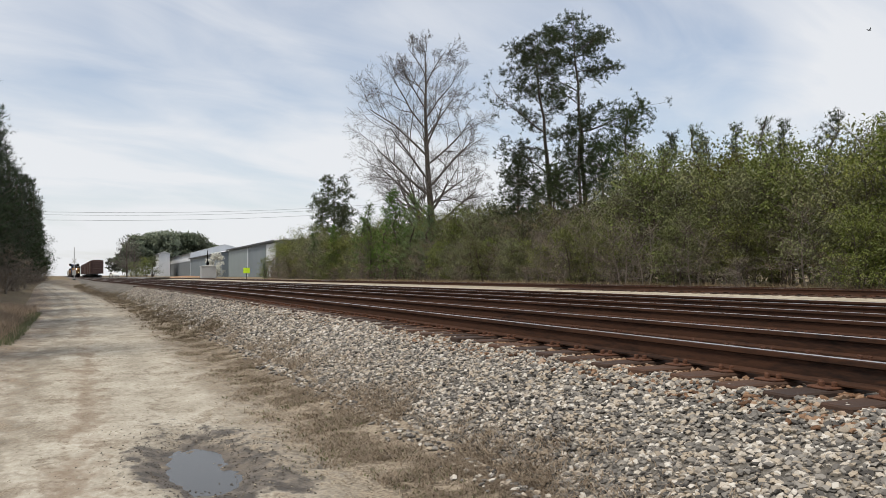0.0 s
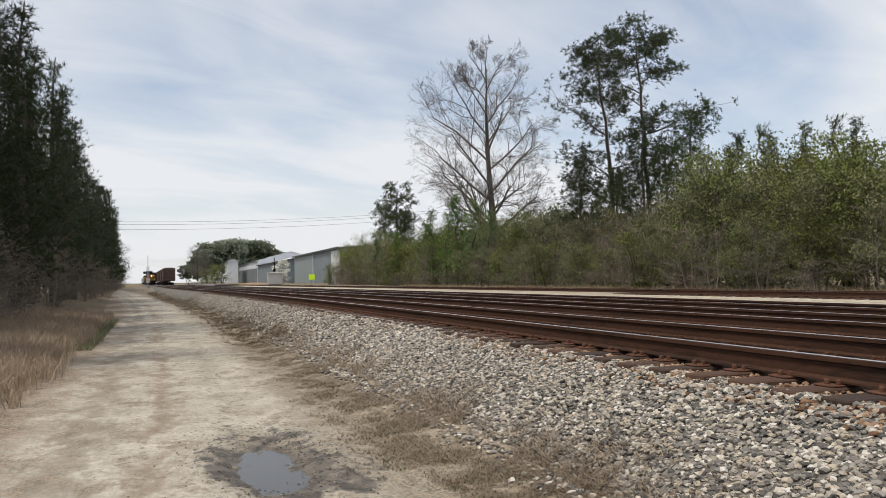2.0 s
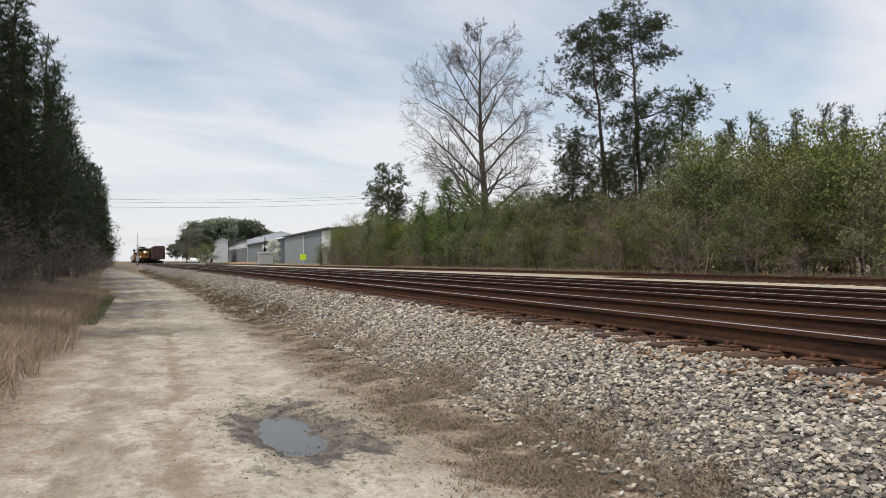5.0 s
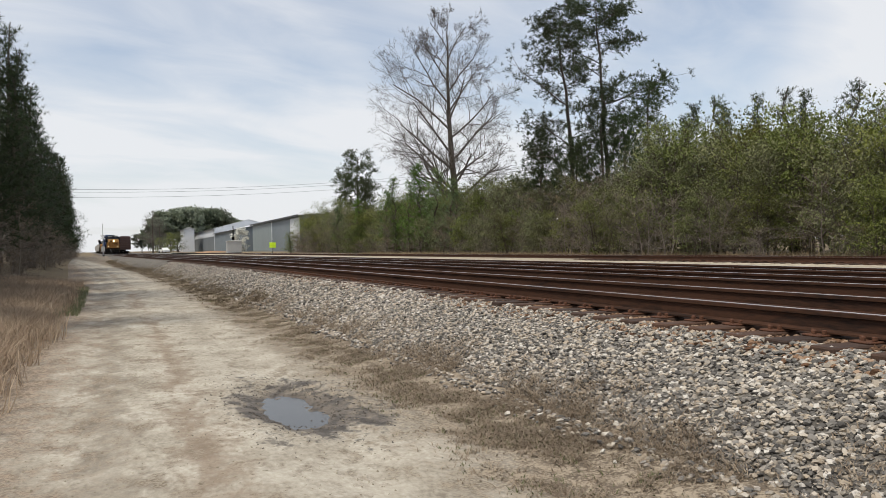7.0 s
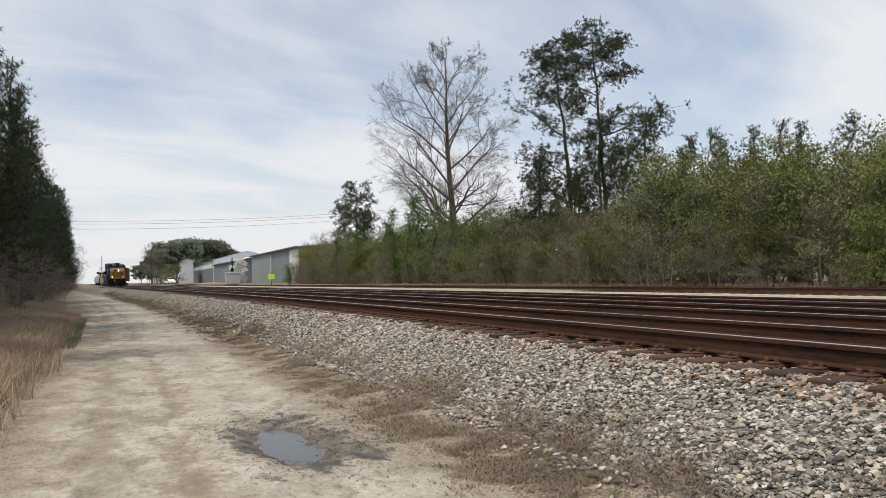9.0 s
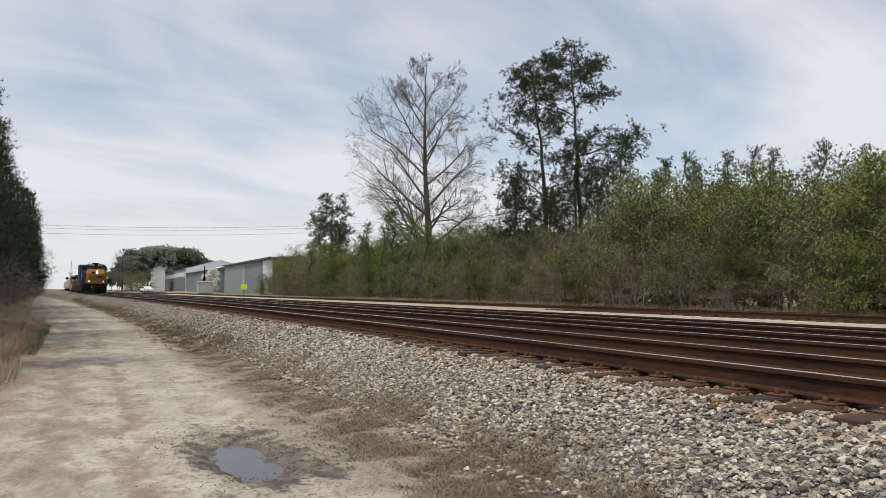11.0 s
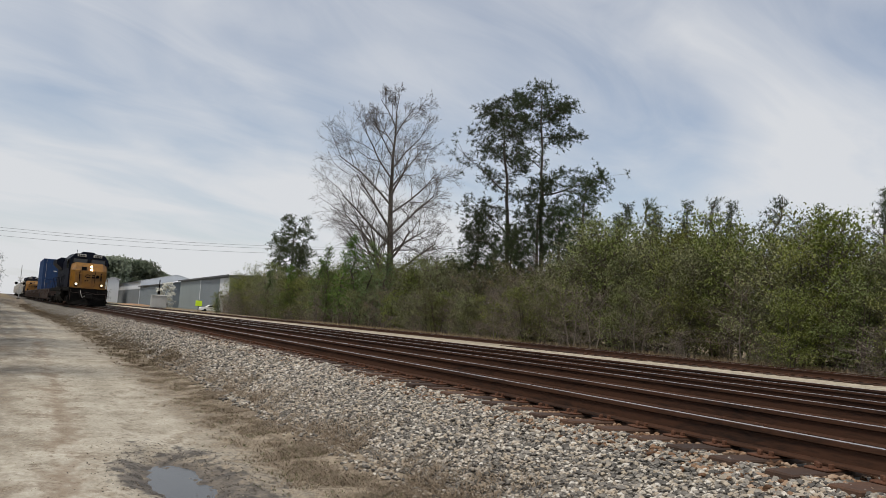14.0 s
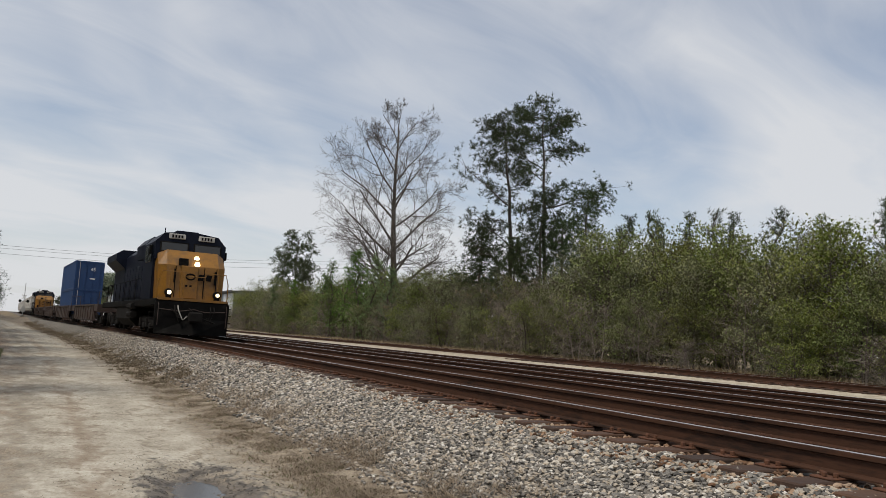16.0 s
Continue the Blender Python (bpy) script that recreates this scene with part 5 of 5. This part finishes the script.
    for a, c, d in ((-0.75, -0.42, 0.62), (-0.62, -0.25, 0.70), (0.72, 0.40, 0.60), (0.86, 0.52, 0.68)):
        g = Geo()
        g.tube([(a, 0.50, 1.30), (a, 0.34, 1.12), ((a + c) / 2, 0.26, d), (c, 0.30, d + 0.16)], 0.022, 6)
        part("brake_hose", g, M_HOPPER if a == -0.62 else M_GRIME, t)
    # cab
    g = Geo()
    yc0, yc1 = y0 + 1.0, y0 + 4.1
    g.prism([(-1.5, 1.55), (1.5, 1.55), (1.52, 4.05), (1.15, 4.46), (0.0, 4.62), (-1.15, 4.46), (-1.52, 4.05)], yc0 + 0.25, yc1)
    cab = part("cab", g, M_NAVY, t, "dark blue crew cab")
    g = Geo()
    g.prism([(-1.48, 3.30), (1.48, 3.30), (1.52, 4.05), (1.15, 4.46), (0.0, 4.60), (-1.15, 4.46), (-1.52, 4.05)], yc0 - 0.05, yc0 + 0.25)
    part("cab_front", g, M_NAVY, cab)
    for sx in (-1, 1):
        g = Geo()
        a, b = (0.10, 1.32) if sx > 0 else (-1.32, -0.10)
        g.block(a, b, yc0 - 0.085, yc0 - 0.05, 3.62, 4.08, 0.015)
        w = part("windscreen_frame", g, M_GRIME, cab)
        g = Geo()
        g.block(a + 0.06, b - 0.06, yc0 - 0.095, yc0 - 0.08, 3.67, 4.03, 0.006)
        part("windscreen", g, M_GLASS, w)
        g = Geo()
        a, b = (0.28, 0.98) if sx > 0 else (-0.98, -0.28)
        g.block(a, b, yc0 - 0.13, yc0 - 0.05, 4.22, 4.44, 0.02)
        nb = part("number_board", g, M_HOPPER, cab, "pale number board")
        bars((a + b) / 2, yc0 - 0.131, 4.33, 0.52, 0.13, 4, M_BLACK, nb, "marking")
        g = Geo()
        sgn = sx * 1.525
        g.block(min(sgn, sgn + 0.03 * sx), max(sgn, sgn + 0.03 * sx), yc0 + 0.6, yc0 + 1.4, 3.2, 3.95, 0.012)
        g.block(min(sgn, sgn + 0.03 * sx), max(sgn, sgn + 0.03 * sx), yc0 + 1.55, yc0 + 2.3, 3.2, 3.95, 0.012)
        part("side_window", g, M_GLASS, cab)
        g = Geo()
        g.block(sx * 1.62 - 0.05, sx * 1.62 + 0.05, yc0 + 0.3, yc0 + 0.5, 3.5, 3.85, 0.02)
        g.tube([(sx * 1.5, yc0 + 0.4, 3.86), (sx * 1.66, yc0 + 0.4, 3.86)], 0.02, 5)
        part("mirror", g, M_BLACK, cab)
    g = Geo()
    g.block(-0.5, 0.5, yc0 + 1.0, yc0 + 2.4, 4.58, 4.72, 0.04)
    g.tube([(-0.9, yc0 + 1.6, 4.5), (-0.9, yc0 + 1.6, 4.85)], 0.025, 6)
    part("roof_unit", g, M_NAVY, cab)
    # long hood with doors, radiator wings, exhaust
    g = Geo()
    g.prism([(-0.95, 1.55), (0.95, 1.55), (0.95, 4.15), (0.72, 4.42), (-0.72, 4.42), (-0.95, 4.15)], yc1, L - 3.6)
    hood = part("long_hood", g, M_NAVY, t, "dark blue engine hood")
    g = Geo()
    g.prism([(-1.0, 1.55), (1.0, 1.55), (1.0, 3.5), (1.55, 4.0), (1.55, 4.40), (1.2, 4.62), (-1.2, 4.62), (-1.55, 4.40), (-1.55, 4.0), (-1.0, 3.5)], L - 6.2, L - 1.3)
    part("radiator_cab", g, M_NAVY, hood)
    g = Geo()
    g.prism([(-1.35, 3.55), (1.35, 3.55), (1.40, 4.2), (1.1, 4.55), (-1.1, 4.55), (-1.40, 4.2)], yc1 + 0.2, yc1 + 3.4)
    part("dynamic_brake_hatch", g, M_NAVY, hood)
    for sx in (-1, 1):
        for k in range(9):
            a = yc1 + 0.5 + k * 1.15
            g = Geo()
            g.block(min(sx * 0.95, sx * 0.99), max(sx * 0.95, sx * 0.99), a, a + 1.02, 1.75, 3.4, 0.012)
            part("hood_door", g, M_NAVY, hood)
        g = Geo()
        pts = [(sx * 1.46, yc1 + 0.2, 2.55)] + [(sx * 1.46, yc1 + 0.2 + 2.0 * k, 2.55) for k in range(1, 8)]
        g.tube(pts, 0.022, 6)
        for p in pts:
            g.tube([(p[0], p[1], 1.5), p], 0.02, 5)
        part("side_handrail", g, M_GRIME, t)
    g = Geo()
    g.block(-0.3, 0.3, L - 8.4, L - 7.2, 4.40, 4.60, 0.03)
    part("exhaust", g, M_BLACK, hood)
    # fuel tank, trucks
    g = Geo()
    g.prism([(-1.45, 1.25), (-1.45, 0.65), (-1.1, 0.28), (1.1, 0.28), (1.45, 0.65), (1.45, 1.25)], 8.6, 14.2)
    part("fuel_tank", g, M_GRIME, t)
    for sx in (-1, 1):
        for dz in (0.55, 0.95):
            g = Geo()
            g.tube([(sx * 1.5, 6.9, 0.3 + dz), (sx * 1.5, 8.5, 0.3 + dz)], 0.17, 10)
            part("air_reservoir", g, M_GRIME, t)
    truck(4.7, t, 3, 1.95, 0.53)
    truck(L - 4.7, t, 3, 1.95, 0.53)
    return t


def well_car(label, first=True, last=False):
    """One unit of a double-stack well car, about 20 m long."""
    t = thing("well_car", label, "freight car", "well cars")
    L = 19.4
    for sx in (-1, 1):
        g = Geo()
        g.prism([(sx * 1.36, 0.38), (sx * 1.46, 0.38), (sx * 1.46, 1.35), (sx * 1.52, 1.38), (sx * 1.52, 1.48), (sx * 1.36, 1.48)], 2.6, L - 2.6)
        for k in range(9):
            y = 3.0 + k * (L - 6) / 8
            g.block(min(sx * 1.46, sx * 1.51), max(sx * 1.46, sx * 1.51), y - 0.06, y + 0.06, 0.4, 1.38, 0.01)
        part("side_sill", g, M_WELL, t)
    g = Geo()
    g.block(-1.36, 1.36, 2.6, L - 2.6, 0.30, 0.42, 0.02)
    part("well_floor", g, M_WELL, t)
    for y0, y1 in ((0.3, 2.6), (L - 2.6, L - 0.3)):
        g = Geo()
        g.prism([(-1.48, 1.0), (1.48, 1.0), (1.48, 1.46), (-1.48, 1.46)], y0 + 0.5 if y0 < 5 else y0, y1 if y0 < 5 else y1 - 0.5)
        g.block(-0.3, 0.3, y0, y1, 0.72, 1.02, 0.03)
        part("end_platform", g, M_WELL, t)
    for sx in (-1, 1):
        g = Geo()
        g.tube([(sx * 1.42, 0.9, 1.46), (sx * 1.42, 0.9, 2.3), (sx * 0.7, 0.9, 2.3), (sx * 0.7, 0.9, 1.46)], 0.025, 6)
        part("end_handrail", g, M_WELL, t)
    truck(1.5, t, 2, 1.75, 0.46)
    return t


def container(label):
    t = thing("container", label, "shipping container", "containers")
    L, W, H = 13.7, 2.44, 2.59
    g = Geo()
    # corrugated sides and ends
    n = 46
    for sx in (-1, 1):
        v = []
        for k in range(n + 1):
            y = 0.12 + (L - 0.24) * k / n
            d = 0.036 if (k // 1) % 2 else 0.0
            x = sx * (W / 2 - 0.015 - d)
            v += [(x, y, 0.14), (x, y, H - 0.10)]
        g.add(v, [(2 * k, 2 * k + 2, 2 * k + 3, 2 * k + 1) if sx < 0 else (2 * k + 1, 2 * k + 3, 2 * k + 2, 2 * k) for k in range(n)])
    g.box(-W / 2 + 0.06, W / 2 - 0.06, 0.06, L - 0.06, 0.10, H - 0.05)
    part("body", g, M_CONTAINER, t)
    g = Geo()
    for sx in (-1, 1):
        for y in (0.0, L - 0.14):
            x = sx * (W / 2 - 0.07)
            g.block(x - 0.07, x + 0.07, y, y + 0.14, 0.0, H, 0.01)
        for z in (0.0, H - 0.12):
            g.box(sx * (W / 2 - 0.05) - 0.05, sx * (W / 2 - 0.05) + 0.05, 0.14, L - 0.14, z, z + 0.12)
    for y in (0.02, L - 0.10):
        for z in (0.0, H - 0.12):
            g.box(-W / 2 + 0.14, W / 2 - 0.14, y, y + 0.08, z, z + 0.12)
    part("corner_frame", g, M_CONTAINER, t)
    for x in (-0.85, -0.3, 0.3, 0.85):
        g = Geo()
        g.tube([(x, 0.035, 0.12), (x, 0.035, H - 0.1)], 0.022, 6)
        part("lock_rod", g, M_SILVER if x < -0.5 else M_CONTAINER, t)
    return t


def marking(text, size, parent, at):
    """Painted letters."""
    c = bpy.data.curves.new("marking", "FONT")
    c.body, c.size, c.extrude, c.align_x, c.align_y = text, size, 0.002, "CENTER", "CENTER"
    tmp = bpy.data.objects.new("marking", c)
    me = bpy.data.meshes.new_from_object(tmp)
    bpy.data.objects.remove(tmp)
    me.materials.append(M_WHITE)
    return part("marking", me, M_WHITE, parent, "white painted numerals", at=at)


def hopper(label, mat, L=15.5):
    t = thing("hopper_car", label, "freight car", "hopper cars")
    g = Geo()
    g.prism([(-1.55, 1.5), (1.55, 1.5), (1.6, 2.4), (1.55, 3.9), (0.8, 4.55), (-0.8, 4.55), (-1.55, 3.9), (-1.6, 2.4)], 1.3, L - 1.3)
    body = part("body", g, mat, t)
    for k in range(3):
        y = 2.2 + k * (L - 4.4) / 3
        h = Geo()
        w = (L - 4.4) / 3
        h.add([(-1.3, y, 1.5), (1.3, y, 1.5), (1.3, y + w, 1.5), (-1.3, y + w, 1.5), (-0.4, y + w * 0.35, 0.5), (0.4, y + w * 0.35, 0.5), (0.4, y + w * 0.65, 0.5), (-0.4, y + w * 0.65, 0.5)], [(0, 1, 5, 4), (1, 2, 6, 5), (2, 3, 7, 6), (3, 0, 4, 7), (4, 5, 6, 7), (3, 2, 1, 0)])
        part("chute", h, mat, body)
    for y in (0.4, L - 0.55):
        e = Geo()
        e.block(-1.5, 1.5, y, y + 0.15, 1.1, 1.5, 0.02)
        for sx in (-1.3, 1.3):
            e.tube([(sx, y + 0.07, 1.4), (sx, y + (1.0 if y < 2 else -0.9), 3.6)], 0.05, 5)
        part("end_frame", e, mat, t)
    g = Geo()
    g.block(-0.25, 0.25, 0.0, L, 0.85, 1.15, 0.03)
    part("centre_sill", g, M_BLACK, t)
    truck(1.9, t, 2, 1.75, 0.46)
    truck(L - 1.9, t, 2, 1.75, 0.46)
    return t


def boxcar(label):
    t = thing("boxcar", label, "freight car", "standing boxcars")
    L = 18.0
    g = Geo()
    g.prism([(-1.5, 1.1), (1.5, 1.1), (1.5, 4.6), (0.9, 4.78), (-0.9, 4.78), (-1.5, 4.6)], 0.5, L - 0.5)
    for k in range(15):
        y = 0.8 + k * (L - 1.6) / 14
        for sx in (-1.53, 1.53):
            g.box(sx - 0.04, sx + 0.04, y - 0.05, y + 0.05, 1.1, 4.6)
    body = part("body", g, M_BOXCAR, t)
    for k in range(7):
        e = Geo()
        e.block(-1.4, 1.4, 0.42, 0.5, 1.35 + 0.46 * k, 1.55 + 0.46 * k, 0.03)
        part("end_rib", e, M_BOXCAR, body)
    for sx in (-1, 1):
        d = Geo()
        d.block(min(sx * 1.5, sx * 1.6), max(sx * 1.5, sx * 1.6), L / 2 - 1.5, L / 2 + 1.5, 1.15, 4.4, 0.02)
        part("door", d, M_BOXCAR, body)
    g = Geo()
    for k in range(9):
        g.tube([(-1.45, 0.38, 1.2 + 0.38 * k), (-1.05, 0.38, 1.2 + 0.38 * k)], 0.02, 5)
    part("ladder", g, M_GRIME, t)
    g = Geo()
    g.block(-0.25, 0.25, -0.1, L + 0.1, 0.75, 1.05, 0.03)
    part("coupler", g, M_GRIME, t)
    truck(2.4, t, 2, 1.75, 0.42)
    truck(L - 2.4, t, 2, 1.75, 0.42)
    return t


def rail_pose(centre, y, z=RAIL_TOP, extra=0.0):
    """Where a vehicle whose front is at y stands on its track."""
    yb = y + 14.0
    p, q = on_line(centre, y, z), on_line(centre, yb, z)
    d = q - p
    return pose(p.x, p.y, z, 0, 0, math.degrees(math.atan2(-d.x, d.y))) @ pose(0, 0, extra)


TRAIN = []
LOCO = locomotive("yellow-nosed dark blue diesel locomotive with lit headlamps")
TRAIN.append((LOCO, 0.0, 0.0))
offset = 23.0
for k in range(5):
    w = well_car("brown double-stack well car loaded with blue containers" if k == 1 else "empty brown double-stack well car")
    TRAIN.append((w, offset, 0.0))
    if k == 1:
        low = container("dark blue corrugated shipping container, lower of two")
        high = container("dark blue corrugated shipping container, stacked on another")
        marking("45", 0.42, high, pose(0.28, -0.008, 1.85, 90, 0, 0))
        g = Geo()
        g.box(0.05, 0.50, -0.012, -0.002, 0.95, 1.05)
        part("label_plate", g, M_WHITE, high)
        TRAIN.append((low, offset + 2.95, 0.43))
        TRAIN.append((high, offset + 2.95, 0.43 + 2.60))
    offset += 19.6
LOCO_2 = locomotive("second yellow-nosed dark blue locomotive within the train", M_GLASS, M_GLASS)
TRAIN.append((LOCO_2, offset, 0.0))
offset += 22.8
HOP = hopper("pale grey covered hopper car", M_HOPPER)
TRAIN.append((HOP, offset, 0.0))
offset += 15.9
for k in range(11):
    TRAIN.append((copy_thing(HOP, Matrix()), offset, 0.0))
    offset += 15.9

BOX = boxcar("dark brown boxcar standing on the second track")
BOX.matrix_basis = rail_pose(TRACK_2, 232.0)
for k in range(1, 7):
    copy_thing(BOX, rail_pose(TRACK_2, 232.0 + 18.6 * k))


def car(label):
    t = thing("car", label, "car", "cars")
    g = Geo()
    g.prism([(-2.2, 0.35), (2.2, 0.35), (2.25, 0.7), (2.1, 0.92), (1.1, 1.0), (0.5, 1.42), (-0.9, 1.45), (-1.6, 1.0), (-2.2, 0.95), (-2.25, 0.6)], -0.88, 0.88)
    part("body", g, M_WHITE, t)
    g = Geo()
    g.prism([(0.95, 1.02), (0.45, 1.37), (-0.85, 1.39), (-1.4, 1.02)], -0.89, 0.89)
    part("windows", g, M_GLASS, t)
    for x in (-1.35, 1.35):
        for y in (-0.85, 0.85):
            w = Geo()
            w.tube([(x, y - 0.1, 0.32), (x, y + 0.1, 0.32)], 0.32, 14)
            part("wheel", w, M_BLACK, t)
    return t


g = Geo()
lane = [(-1.0, 272.0), (3.4, 256.0), (8.4, 236.0), (10.6, 222.0), (12.0, 209.0), (12.4, 198.0)]
top = [(x + d, y, z) for x, y in lane for d, z in ((-3.2, 0.4), (-2.6, 0.93), (2.6, 0.93), (3.2, 0.4))]
g.add(top, [(k * 4 + i, k * 4 + i + 1, k * 4 + i + 5, k * 4 + i + 4) for k in range(len(lane) - 1) for i in range(3)])
structure(part("side_road", g, M_ASPHALT), "narrow asphalt lane leading to the level crossing", "road")
CAR = car("white sedan waiting on the road by the crossing")
CAR_2 = car("white car passing on the far road")

BIRD_AT = (53.5, 42.1, 19.5)
BIRD = thing("bird", "small dark bird flying across the sky", "bird")
g = Geo()
g.tube([(-0.15, 0, 0), (-0.07, 0, 0.01), (0.06, 0, 0.015), (0.14, 0, 0.0)], [0.01, 0.035, 0.03, 0.012], 8)
part("body", g, M_BLACK, BIRD)
for sy in (-1, 1):
    g = Geo()
    g.add([(-0.06, 0.02 * sy, 0.025), (0.05, 0.02 * sy, 0.025), (0.03, 0.17 * sy, 0.12), (-0.09, 0.26 * sy, 0.17), (-0.06, 0.02 * sy, 0.015), (0.05, 0.02 * sy, 0.015), (0.03, 0.17 * sy, 0.11), (-0.09, 0.26 * sy, 0.163)], [(0, 1, 2, 3), (7, 6, 5, 4), (0, 4, 5, 1), (1, 5, 6, 2), (2, 6, 7, 3), (3, 7, 4, 0)])
    part("wing", g, M_BLACK, BIRD)

SPEED, LAST_FRONT = 19.6, 33.3


def motions():
    for ob, off, up in TRAIN:
        rows = []
        for k in range(33):
            t = 0.5 * k
            rows.append((t, rail_pose(TRACK_1, LAST_FRONT + SPEED * (16.0 - t) + off, RAIL_TOP, up)))
        walk(ob, rows)
    walk(BIRD, [(t, pose(BIRD_AT[0] + 11.0 * t, BIRD_AT[1] - 3.0 * t, BIRD_AT[2] + 0.6 * t, 0, 0, -15)) for t in (0.0, 4.0, 8.0, 12.0, 16.0)])
    walk(CAR, [(t, pose(x, y, 0.93, 0, 0, -75)) for t, x, y in ((0.0, 3.6, 255.0), (5.5, 8.4, 236.0), (7.5, 9.5, 229.0), (9.0, 10.6, 222.0), (12.0, 11.8, 211.0), (16.0, 12.0, 209.0))])
    walk(CAR_2, [(t, pose(x, 160.0, 0.63, 0, 0, 180)) for t, x in ((0.0, 70.0), (10.0, 52.0), (12.6, 37.0), (14.0, 29.2), (15.0, 28.3), (16.0, 28.0))])


motions()
